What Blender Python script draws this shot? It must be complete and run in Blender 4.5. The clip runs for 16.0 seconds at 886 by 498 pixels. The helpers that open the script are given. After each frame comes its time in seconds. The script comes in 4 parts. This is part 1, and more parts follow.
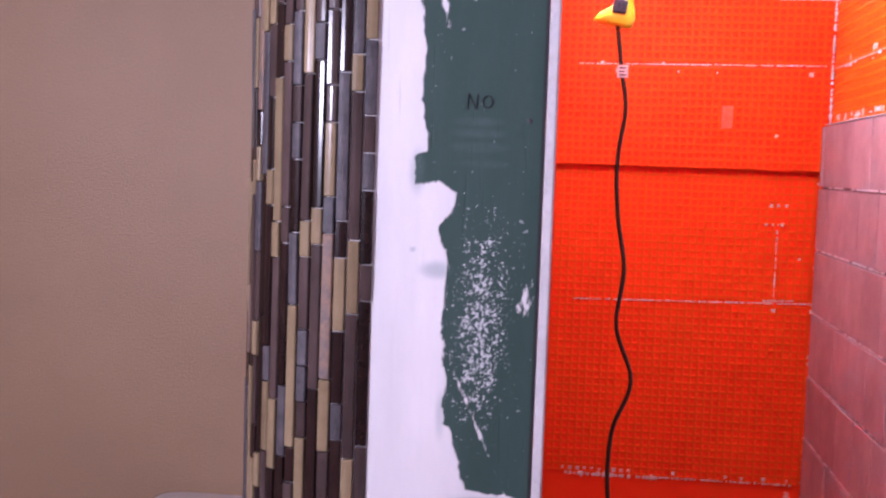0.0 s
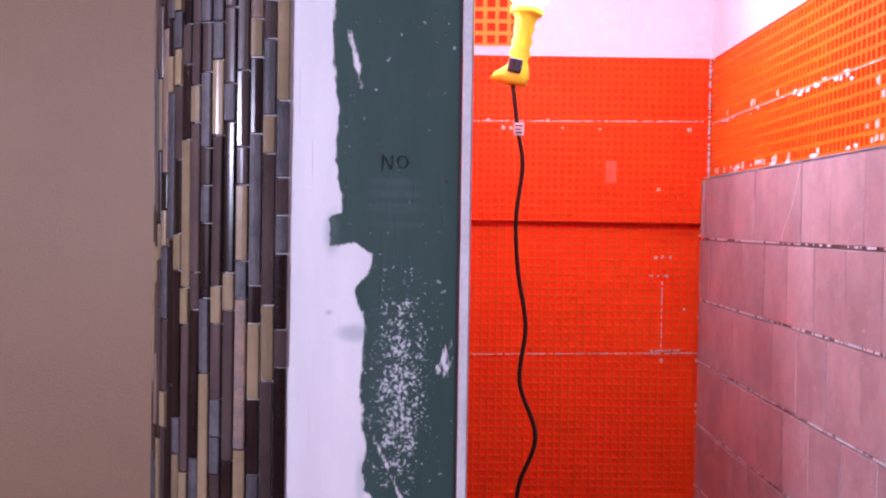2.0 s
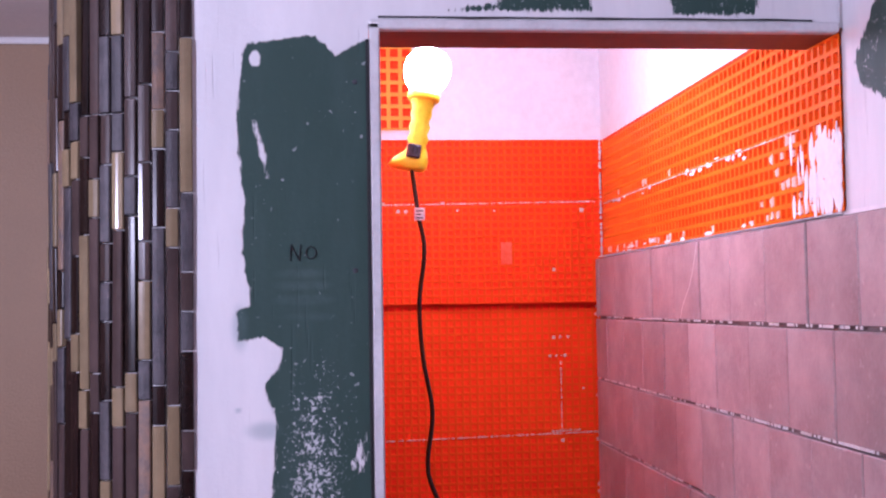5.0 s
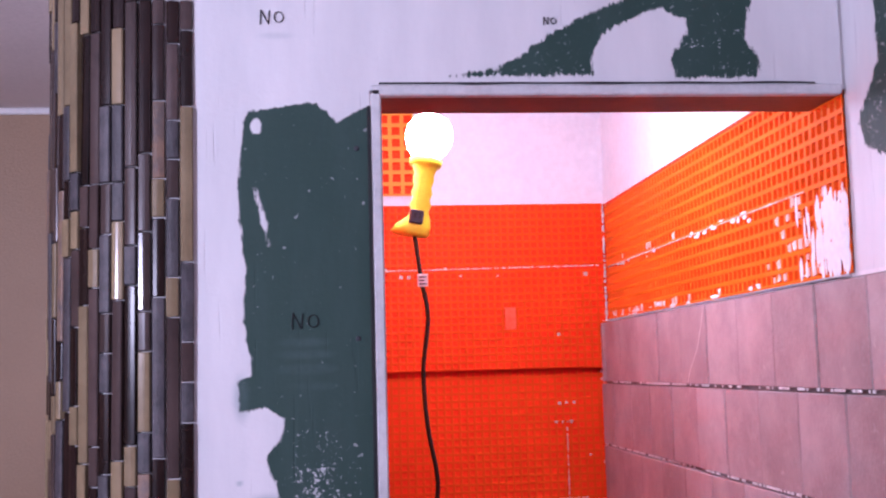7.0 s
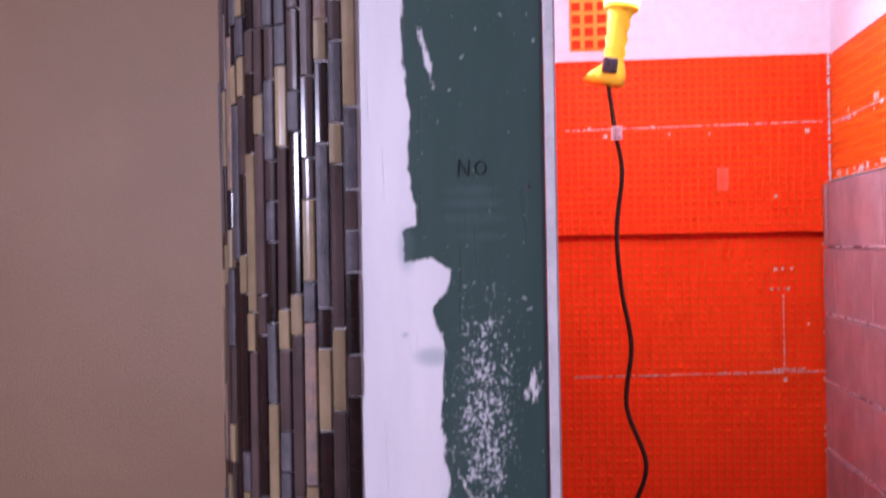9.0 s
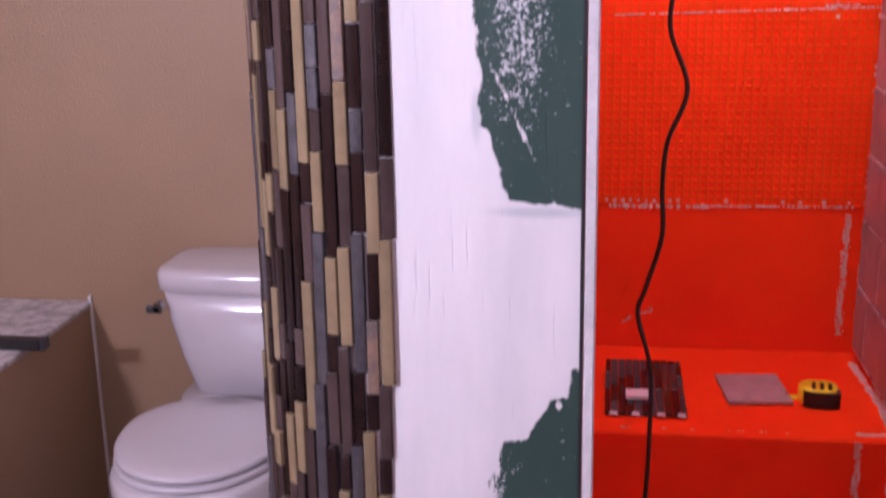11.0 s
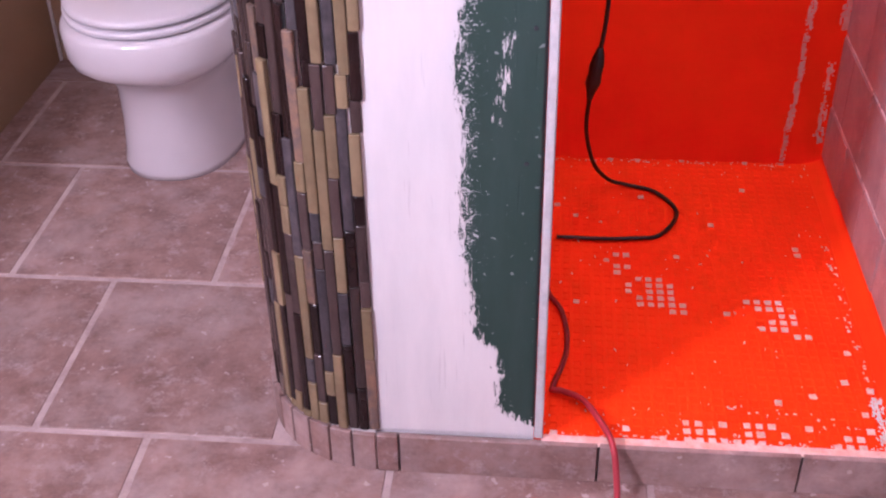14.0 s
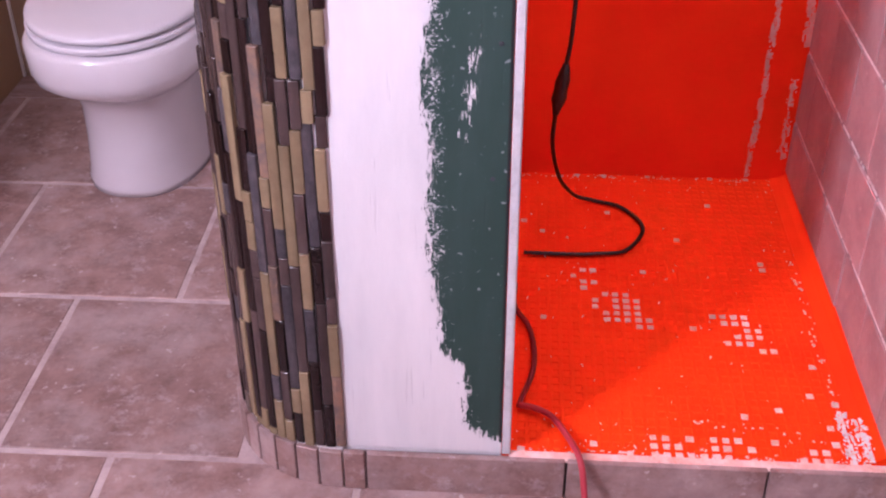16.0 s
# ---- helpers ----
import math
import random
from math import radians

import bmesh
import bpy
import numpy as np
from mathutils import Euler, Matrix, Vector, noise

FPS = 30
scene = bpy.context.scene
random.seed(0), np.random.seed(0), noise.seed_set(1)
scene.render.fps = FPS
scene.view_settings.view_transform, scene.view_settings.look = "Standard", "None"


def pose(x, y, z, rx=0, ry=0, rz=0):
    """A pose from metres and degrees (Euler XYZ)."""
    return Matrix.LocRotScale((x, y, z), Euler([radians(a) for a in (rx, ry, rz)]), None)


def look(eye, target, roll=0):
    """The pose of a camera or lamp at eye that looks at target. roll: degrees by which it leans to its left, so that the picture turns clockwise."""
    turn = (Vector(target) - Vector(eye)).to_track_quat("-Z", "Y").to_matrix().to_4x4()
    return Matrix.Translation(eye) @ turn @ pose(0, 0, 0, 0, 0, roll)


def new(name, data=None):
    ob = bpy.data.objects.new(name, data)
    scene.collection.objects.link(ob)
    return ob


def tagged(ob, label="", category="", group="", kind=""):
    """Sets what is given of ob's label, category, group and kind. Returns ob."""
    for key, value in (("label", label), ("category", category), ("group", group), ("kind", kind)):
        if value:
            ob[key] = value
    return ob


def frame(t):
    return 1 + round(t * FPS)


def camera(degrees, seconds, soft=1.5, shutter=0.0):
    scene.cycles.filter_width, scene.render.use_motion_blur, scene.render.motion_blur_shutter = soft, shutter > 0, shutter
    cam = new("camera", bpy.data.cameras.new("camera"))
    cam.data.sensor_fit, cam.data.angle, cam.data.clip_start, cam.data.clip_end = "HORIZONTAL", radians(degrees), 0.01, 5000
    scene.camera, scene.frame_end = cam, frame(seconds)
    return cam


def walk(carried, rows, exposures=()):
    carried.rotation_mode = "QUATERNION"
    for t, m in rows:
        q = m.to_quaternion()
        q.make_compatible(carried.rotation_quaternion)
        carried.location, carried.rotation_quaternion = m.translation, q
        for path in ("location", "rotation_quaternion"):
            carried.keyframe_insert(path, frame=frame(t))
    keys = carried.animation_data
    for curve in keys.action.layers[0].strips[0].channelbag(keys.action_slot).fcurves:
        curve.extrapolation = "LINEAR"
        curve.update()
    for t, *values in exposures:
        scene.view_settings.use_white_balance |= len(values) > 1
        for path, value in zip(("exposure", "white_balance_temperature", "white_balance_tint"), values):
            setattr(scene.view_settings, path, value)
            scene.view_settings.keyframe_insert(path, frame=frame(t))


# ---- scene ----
cam = camera(42.0, 16.0, soft=2.1, shutter=0.5)
PATH = [
    (0, (0.059, -1.435, 1.557), (-0.19, 0.544, 1.412), 2.0),
    (0.5, (0.031, -1.445, 1.564), (-0.134, 0.545, 1.448), 1.8),
    (1, (0.012, -1.441, 1.564), (-0.093, 0.555, 1.479), 1.3),
    (1.5, (-0.002, -1.43, 1.557), (-0.058, 0.569, 1.504), 0.6),
    (2, (-0.01, -1.424, 1.562), (-0.024, 0.575, 1.518), 0.9),
    (2.5, (-0.014, -1.423, 1.562), (0.012, 0.577, 1.533), 0.6),
    (3, (-0.019, -1.415, 1.567), (0.048, 0.584, 1.55), 0.4),
    (3.5, (-0.025, -1.408, 1.568), (0.084, 0.589, 1.571), 0.1),
    (4, (-0.035, -1.407, 1.57), (0.116, 0.587, 1.595), -0.1),
    (6.5, (-0.05, -1.385, 1.576), (0.159, 0.594, 1.772), -1.4),
    (7, (-0.046, -1.382, 1.577), (0.142, 0.599, 1.783), -1.5),
    (7.5, (-0.03, -1.357, 1.578), (0.062, 0.63, 1.779), -1.4),
    (8, (-0.004, -1.33, 1.573), (-0.055, 0.662, 1.752), -1.3),
    (8.2, (0.005, -1.317, 1.576), (-0.101, 0.674, 1.731), -0.8),
    (10.3, (0.037, -1.256, 1.467), (-0.262, 0.689, 1.107), -1.8),
    (10.5, (0.036, -1.241, 1.461), (-0.264, 0.692, 1.044), -1.3),
    (11, (0.027, -1.238, 1.436), (-0.257, 0.668, 0.902), -1.1),
    (11.5, (0.015, -1.238, 1.41), (-0.25, 0.624, 0.729), -0.9),
    (12, (0.011, -1.244, 1.383), (-0.241, 0.568, 0.574), -1.2),
    (12.5, (0.005, -1.247, 1.359), (-0.221, 0.511, 0.431), -1.0),
    (13, (0.004, -1.261, 1.337), (-0.2, 0.436, 0.299), -1.1),
    (13.5, (-0.001, -1.272, 1.32), (-0.182, 0.38, 0.208), -1.0),
    (14, (-0.001, -1.276, 1.313), (-0.168, 0.355, 0.168), -1.2),
    (14.5, (0.0, -1.277, 1.31), (-0.155, 0.353, 0.161), -1.3),
    (15, (0.002, -1.277, 1.308), (-0.142, 0.357, 0.164), -1.1),
    (15.5, (0.002, -1.277, 1.307), (-0.127, 0.367, 0.175), -0.7),
    (16, (0.001, -1.274, 1.309), (-0.112, 0.378, 0.188), -0.3),
]
WB = (5400, 32)
EXPOSURES = [(t, e, k, WB[1]) for t, e, k in ((0.0, 0.4, 5500), (1.0, 0.25, 5400), (2.0, 0.16, 5350), (3.5, 0.04, 5280), (7.0, 0.0, 5220), (8.2, -0.05, 5260), (10.3, 0.40, 5600), (11.0, 0.55, 5650), (12.0, 0.84, 5670), (12.6, 1.12, 5680), (14.0, 1.2, 5680), (16.0, 1.2, 5680))]
walk(cam, [(t, look(eye, target, roll)) for t, eye, target, roll in PATH], EXPOSURES)
ROOM_POWER, ROOM_COLOUR = 47.0, (1.0, 0.95, 0.97)
BULB_STRENGTH, BULB_COLOUR = 150.0, (1.0, 0.95, 0.98, 1)

# ---------------------------------------------------------------- world and lights
world = bpy.data.worlds.new("room_world")
world.use_nodes = True
world.node_tree.nodes["Background"].inputs[0].default_value = (0.8, 0.75, 0.85, 1)
world.node_tree.nodes["Background"].inputs[1].default_value = 0.02
scene.world = world


def area_light(name, eye, target, size, height, power, colour):
    data = bpy.data.lights.new(name, "AREA")
    data.shape, data.size, data.size_y, data.energy, data.color = "RECTANGLE", size, height, power, colour
    ob = new(name, data)
    ob.matrix_world = look(eye, target)
    return ob


area_light("vanity_light", (-1.70, -1.70, 1.80), (-0.2, 0.0, 3.2), 0.24, 0.14, ROOM_POWER, ROOM_COLOUR)


# ---------------------------------------------------------------- materials
def material(name):
    m = bpy.data.materials.new(name)
    m.use_nodes = True
    return m, m.node_tree.nodes, m.node_tree.links, m.node_tree.nodes["Principled BSDF"]


def noise_node(nodes, links, scale, detail=4.0, rough=0.6, vector=None):
    n = nodes.new("ShaderNodeTexNoise")
    n.inputs["Scale"].default_value, n.inputs["Detail"].default_value, n.inputs["Roughness"].default_value = scale, detail, rough
    if vector:
        links.new(vector, n.inputs["Vector"])
    return n.outputs["Fac"]


def ramp(nodes, links, fac, low, high, a=(0, 0, 0, 1), b=(1, 1, 1, 1)):
    r = nodes.new("ShaderNodeValToRGB")
    r.color_ramp.elements[0].position, r.color_ramp.elements[1].position = low, high
    r.color_ramp.elements[0].color, r.color_ramp.elements[1].color = a, b
    links.new(fac, r.inputs[0])
    return r.outputs["Color"]


def blend(nodes, links, fac, a, b):
    """Colour a where fac is 0, b where it is 1; each a socket or a colour."""
    m = nodes.new("ShaderNodeMix")
    m.data_type = "RGBA"
    for value, socket in ((fac, m.inputs["Factor"]), (a, m.inputs["A"]), (b, m.inputs["B"])):
        if isinstance(value, bpy.types.NodeSocket):
            links.new(value, socket)
        elif isinstance(value, tuple):
            socket.default_value = (*value[:3], 1)
        else:
            socket.default_value = value
    return m.outputs["Result"]


def math_node(nodes, links, op, a, b=0.0):
    n = nodes.new("ShaderNodeMath")
    n.operation = op
    for value, socket in ((a, n.inputs[0]), (b, n.inputs[1])):
        if isinstance(value, bpy.types.NodeSocket):
            links.new(value, socket)
        else:
            socket.default_value = value
    return n.outputs[0]


def relief(nodes, links, shader, height, strength, distance):
    b = nodes.new("ShaderNodeBump")
    b.inputs["Strength"].default_value, b.inputs["Distance"].default_value = strength, distance
    links.new(height, b.inputs["Height"])
    links.new(b.outputs[0], shader.inputs["Normal"])


def place_vector(nodes, scale=(1, 1, 1), links=None):
    """World-scaled coordinates of the object, offset by its random number so that repeats differ."""
    tc, info = nodes.new("ShaderNodeTexCoord"), nodes.new("ShaderNodeObjectInfo")
    off = nodes.new("ShaderNodeVectorMath")
    off.operation = "MULTIPLY_ADD"
    off.inputs[1].default_value = scale
    links.new(tc.outputs["Object"], off.inputs[0])
    comb = nodes.new("ShaderNodeCombineXYZ")
    big = math_node(nodes, links, "MULTIPLY", info.outputs["Random"], 37.0)
    for i in range(3):
        links.new(big, comb.inputs[i])
    links.new(comb.outputs[0], off.inputs[2])
    return off.outputs[0], info.outputs["Random"]


def surface(name, dark, light, scale=8.0, fine=120.0, rough=0.6, bump=0.2, depth=0.002, low=0.35, high=0.65, metal=0.0, coat=0.0, spread=0.0, rough_spread=0.1, lift=1.25, dust=0.0):
    """A two-scale material: broad patches between two colours, fine grain over them, and relief."""
    m, nodes, links, bsdf = material(name)
    vec, rnd = place_vector(nodes, links=links)
    broad = ramp(nodes, links, noise_node(nodes, links, scale, 5, 0.62, vec), low, high)
    grain = noise_node(nodes, links, fine, 3, 0.6, vec)
    col = blend(nodes, links, broad, dark, light)
    col = blend(nodes, links, ramp(nodes, links, grain, 0.3, 0.75, (0, 0, 0, 1), (0.35, 0.35, 0.35, 1)), col, tuple(min(1, c * lift) for c in light))
    if dust:
        veil = ramp(nodes, links, noise_node(nodes, links, 5.5, 6, 0.7, vec), 0.46, 0.72, (0, 0, 0, 1), (dust, dust, dust, 1))
        specks = ramp(nodes, links, noise_node(nodes, links, 55, 2, 0.5, vec), 0.68, 0.74)
        scuffs = ramp(nodes, links, noise_node(nodes, links, 24, 9, 0.78, vec), 0.52, 0.72, (0, 0, 0, 1), (dust, dust, dust, 1))
        veil = math_node(nodes, links, "MAXIMUM", math_node(nodes, links, "MULTIPLY", veil, 0.7), scuffs)
        col = blend(nodes, links, math_node(nodes, links, "MAXIMUM", veil, math_node(nodes, links, "MULTIPLY", specks, dust)), col, (0.60, 0.51, 0.51))
    if spread:
        hsv = nodes.new("ShaderNodeHueSaturation")
        links.new(col, hsv.inputs["Color"])
        links.new(math_node(nodes, links, "ADD", math_node(nodes, links, "MULTIPLY", rnd, spread), 1.0 - spread / 2), hsv.inputs["Value"])
        col = hsv.outputs[0]
    links.new(col, bsdf.inputs["Base Color"])
    links.new(math_node(nodes, links, "ADD", math_node(nodes, links, "MULTIPLY", grain, rough_spread), rough - rough_spread / 2), bsdf.inputs["Roughness"])
    bsdf.inputs["Metallic"].default_value, bsdf.inputs["Coat Weight"].default_value = metal, coat
    relief(nodes, links, bsdf, grain, bump, depth)
    return m


TAN = surface("tan_orange_peel_paint", (0.325, 0.208, 0.123), (0.36, 0.234, 0.14), 2.0, 160, 0.5, 0.5, 0.003)
CEILING = surface("ceiling_paint", (0.74, 0.68, 0.67), (0.78, 0.72, 0.71), 2.0, 120, 0.8, 0.4, 0.002)
WHITE_WALL = surface("white_primed_wall", (0.72, 0.68, 0.70), (0.80, 0.76, 0.78), 3.0, 60, 0.7, 0.1, 0.001)
PLASTER = surface("joint_compound", (0.70, 0.68, 0.69), (0.82, 0.80, 0.81), 6.0, 90, 0.75, 0.25, 0.002)
THINSET = surface("white_thinset", (0.62, 0.58, 0.57), (0.78, 0.75, 0.74), 25.0, 200, 0.85, 0.8, 0.003)
GYPSUM = surface("board_edge", (0.50, 0.49, 0.50), (0.64, 0.63, 0.64), 15.0, 150, 0.85, 0.5, 0.002)
ORANGE = surface("orange_membrane", (0.95, 0.046, 0.0), (0.99, 0.064, 0.0), 5.0, 180, 0.55, 0.15, 0.001, lift=1.0)
# rib tones yellower than the pockets: pocket shade of a one-colour sheet put into colour
ORANGE_RIB_LIT = surface("orange_membrane_rib_lit", (0.82, 0.074, 0.0), (0.86, 0.092, 0.0), 5.0, 180, 0.5, 0.15, 0.001, lift=1.0)
# offcut's thin ribs: lamplight glowing through them is painted as pale orange
ORANGE_RIB_GLOW = surface("orange_rib_lamp_glow", (0.95, 0.26, 0.03), (1.0, 0.34, 0.04), 5.0, 180, 0.5, 0.15, 0.001, lift=1.0)
WAFFLE = surface("coarse_orange_waffle", (0.78, 0.085, 0.0), (0.82, 0.105, 0.0), 5.0, 180, 0.55, 0.15, 0.001, lift=1.0)
WAFFLE_RIB_LIT = surface("coarse_orange_waffle_rib_lit", (0.84, 0.145, 0.0), (0.88, 0.175, 0.0), 5.0, 180, 0.5, 0.15, 0.001, lift=1.0)
GROUT = surface("grey_grout", (0.35, 0.262, 0.25), (0.52, 0.425, 0.41), 16.0, 150, 0.9, 0.5, 0.002)
FLOOR_TILE = surface("brown_stone_look_floor_tile", (0.180, 0.101, 0.087), (0.340, 0.214, 0.188), 16.0, 90, 0.5, 0.35, 0.002, 0.36, 0.66, spread=0.2, dust=0.68)
WALL_TILE = surface("rosy_taupe_wall_tile", (0.285, 0.203, 0.203), (0.405, 0.300, 0.296), 11.0, 140, 0.5, 0.45, 0.002, 0.30, 0.70, spread=0.24, dust=0.42)
CHINA = surface("white_china", (0.58, 0.545, 0.57), (0.63, 0.595, 0.62), 3.0, 30, 0.12, 0.02, 0.001, rough_spread=0.03, coat=0.4, lift=1.0)
SEAT_PLASTIC = surface("white_seat_plastic", (0.57, 0.54, 0.57), (0.60, 0.57, 0.60), 3.0, 50, 0.28, 0.004, 0.0005, rough_spread=0.02, lift=1.0)
CHROME = surface("dull_chrome", (0.35, 0.34, 0.35), (0.5, 0.5, 0.5), 20.0, 90, 0.25, 0.05, 0.001, metal=1.0)
BLACK = surface("black_rubber", (0.010, 0.009, 0.010), (0.020, 0.018, 0.018), 30.0, 200, 0.45, 0.2, 0.001)
# maroon holds the orange light that the shower floor reflects onto the cord
CORD_ORANGE_BOUNCE = surface("rubber_with_orange_bounce", (0.15, 0.016, 0.022), (0.21, 0.024, 0.03), 30.0, 200, 0.45, 0.2, 0.001)
RED_CORD = surface("red_rubber", (0.36, 0.03, 0.05), (0.44, 0.045, 0.06), 30.0, 200, 0.45, 0.2, 0.001)
YELLOW = surface("yellow_plastic", (0.80, 0.72, 0.006), (0.86, 0.82, 0.012), 20.0, 150, 0.35, 0.1, 0.001)
DARK_GREY = surface("dark_grey_plastic", (0.03, 0.03, 0.04), (0.05, 0.05, 0.06), 30.0, 200, 0.4, 0.1, 0.001)
PAPER = surface("white_paper_tag", (0.75, 0.74, 0.76), (0.8, 0.8, 0.82), 30.0, 150, 0.7, 0.05, 0.001)
INK = surface("black_marker_ink", (0.012, 0.014, 0.016), (0.02, 0.02, 0.022), 40.0, 200, 0.5, 0.05, 0.001)
FILM = surface("thin_thinset_film", (0.74, 0.36, 0.28), (0.80, 0.64, 0.58), 45.0, 200, 0.85, 0.6, 0.002)
PALE_ORANGE = surface("pale_scuffed_membrane", (0.86, 0.085, 0.015), (0.88, 0.14, 0.06), 60.0, 180, 0.7, 0.3, 0.001, lift=1.0)
CAULK = surface("white_caulk", (0.72, 0.70, 0.70), (0.80, 0.78, 0.78), 20.0, 90, 0.5, 0.2, 0.002)
for m in (ORANGE, ORANGE_RIB_LIT, ORANGE_RIB_GLOW, WAFFLE, WAFFLE_RIB_LIT):
    m.node_tree.nodes["Principled BSDF"].inputs["Specular IOR Level"].default_value = 0.06
JOINT = surface("dark_tile_joint", (0.13, 0.09, 0.085), (0.26, 0.20, 0.19), 25.0, 150, 0.9, 0.5, 0.002)
DECK = surface("rough_mortar_deck", (0.30, 0.27, 0.27), (0.62, 0.58, 0.57), 30.0, 160, 0.9, 0.8, 0.004, 0.4, 0.62)
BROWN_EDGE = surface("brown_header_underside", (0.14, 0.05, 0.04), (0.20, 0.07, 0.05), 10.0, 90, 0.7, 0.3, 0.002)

# mosaic strips: dark brown glass, plum glass, beige glass, grey slate, rust slate
GLASS_BROWN = surface("dark_brown_glass", (0.011, 0.006, 0.006), (0.022, 0.011, 0.010), 9.0, 60, 0.20, 0.05, 0.001, spread=0.5, rough_spread=0.04, coat=0.0)
GLASS_PLUM = surface("grey_plum_glass", (0.046, 0.031, 0.029), (0.076, 0.051, 0.047), 9.0, 60, 0.20, 0.05, 0.001, spread=0.5, rough_spread=0.04, coat=0.0)
GLASS_BEIGE = surface("beige_glass", (0.185, 0.136, 0.078), (0.255, 0.190, 0.110), 9.0, 60, 0.20, 0.05, 0.001, spread=0.35, rough_spread=0.04, coat=0.0)
SLATE = surface("blue_grey_slate", (0.028, 0.025, 0.030), (0.075, 0.064, 0.070), 45.0, 160, 0.55, 0.6, 0.002, spread=0.4)
SLATE_RUST = surface("rust_streaked_slate", (0.10, 0.08, 0.075), (0.21, 0.125, 0.08), 40.0, 160, 0.55, 0.6, 0.002, spread=0.4)

for m in (GLASS_BROWN, GLASS_PLUM, GLASS_BEIGE):
    m.node_tree.nodes["Principled BSDF"].inputs["Specular IOR Level"].default_value = 0.34


def bulb_material():
    m, nodes, links, bsdf = material("lit_bulb")
    bsdf.inputs["Base Color"].default_value = (0.9, 0.9, 0.9, 1)
    bsdf.inputs["Emission Color"].default_value = BULB_COLOUR
    bsdf.inputs["Emission Strength"].default_value = BULB_STRENGTH
    return m


def clear_material():
    m, nodes, links, bsdf = material("clear_guard_plastic")
    bsdf.inputs["Transmission Weight"].default_value, bsdf.inputs["Roughness"].default_value = 1.0, 0.08
    bsdf.inputs["IOR"].default_value = 1.2
    return m


BULB, CLEAR = bulb_material(), clear_material()


def board_material():
    """Green moisture board under ragged skim coats: the attribute 'green' is the distance inside a bare patch, 'speck' where dried compound is spattered."""
    m, nodes, links, bsdf = material("patched_green_board")
    tc = nodes.new("ShaderNodeTexCoord")
    vec = tc.outputs["Object"]
    g, s, rg = nodes.new("ShaderNodeAttribute"), nodes.new("ShaderNodeAttribute"), nodes.new("ShaderNodeAttribute")
    g.attribute_name, s.attribute_name, rg.attribute_name = "green", "speck", "ragged"
    sm = nodes.new("ShaderNodeAttribute")
    sm.attribute_name = "smudge"
    stretch = nodes.new("ShaderNodeMapping")
    stretch.inputs["Scale"].default_value = (1.0, 1.0, 0.22)
    links.new(vec, stretch.inputs["Vector"])
    edge1 = noise_node(nodes, links, 160, 5, 0.75, stretch.outputs[0])
    edge2 = noise_node(nodes, links, 38, 3, 0.55, vec)
    wob = math_node(nodes, links, "ADD", math_node(nodes, links, "MULTIPLY", math_node(nodes, links, "SUBTRACT", edge1, 0.5), math_node(nodes, links, "ADD", math_node(nodes, links, "MULTIPLY", rg.outputs["Fac"], 0.075), 0.010)),
                    math_node(nodes, links, "MULTIPLY", math_node(nodes, links, "SUBTRACT", edge2, 0.5), 0.012))
    inside = math_node(nodes, links, "ADD", g.outputs["Fac"], wob)
    mm = nodes.new("ShaderNodeMapRange")
    mm.inputs["From Min"].default_value, mm.inputs["From Max"].default_value = -0.0008, 0.0012
    links.new(inside, mm.inputs["Value"])
    bare = mm.outputs["Result"]
    # spatter
    sp = math_node(nodes, links, "ADD", noise_node(nodes, links, 230, 4, 0.7, vec), math_node(nodes, links, "MULTIPLY", math_node(nodes, links, "SUBTRACT", noise_node(nodes, links, 60, 3, 0.6, vec), 0.5), 0.55))
    spm = nodes.new("ShaderNodeMapRange")
    spm.inputs["From Min"].default_value, spm.inputs["From Max"].default_value = 0.485, 0.560
    links.new(math_node(nodes, links, "ADD", sp, math_node(nodes, links, "MULTIPLY", math_node(nodes, links, "SUBTRACT", s.outputs["Fac"], 1.0), 0.22)), spm.inputs["Value"])
    rare = ramp(nodes, links, noise_node(nodes, links, 70, 2, 0.5, vec), 0.69, 0.73)
    spots = math_node(nodes, links, "MAXIMUM", spm.outputs["Result"], math_node(nodes, links, "MULTIPLY", rare, 0.45))
    haze = ramp(nodes, links, noise_node(nodes, links, 14, 4, 0.65, stretch.outputs[0]), 0.45, 0.85, (0, 0, 0, 1), (0.32, 0.32, 0.32, 1))
    wipe = math_node(nodes, links, "MULTIPLY", sm.outputs["Fac"], math_node(nodes, links, "MULTIPLY", noise_node(nodes, links, 60, 3, 0.6, vec), 0.9))
    haze = math_node(nodes, links, "MAXIMUM", haze, wipe)
    green = blend(nodes, links, haze, (0.022, 0.058, 0.046), (0.080, 0.128, 0.121))
    green = blend(nodes, links, spots, green, (0.55, 0.57, 0.58))
    white = blend(nodes, links, ramp(nodes, links, noise_node(nodes, links, 9, 5, 0.6, stretch.outputs[0]), 0.35, 0.75), (0.81, 0.79, 0.80), (0.63, 0.625, 0.645))
    white = blend(nodes, links, math_node(nodes, links, "MULTIPLY", sm.outputs["Fac"], 0.75), white, (0.36, 0.43, 0.45))
    trowel = nodes.new("ShaderNodeMapping")
    trowel.inputs["Scale"].default_value = (1.0, 1.0, 0.05)
    trowel.inputs["Rotation"].default_value = (0.0, 0.02, 0.0)
    links.new(vec, trowel.inputs["Vector"])
    lines = math_node(nodes, links, "MULTIPLY", ramp(nodes, links, noise_node(nodes, links, 120, 2, 0.5, trowel.outputs[0]), 0.63, 0.68), ramp(nodes, links, noise_node(nodes, links, 7, 3, 0.6, vec), 0.48, 0.62))
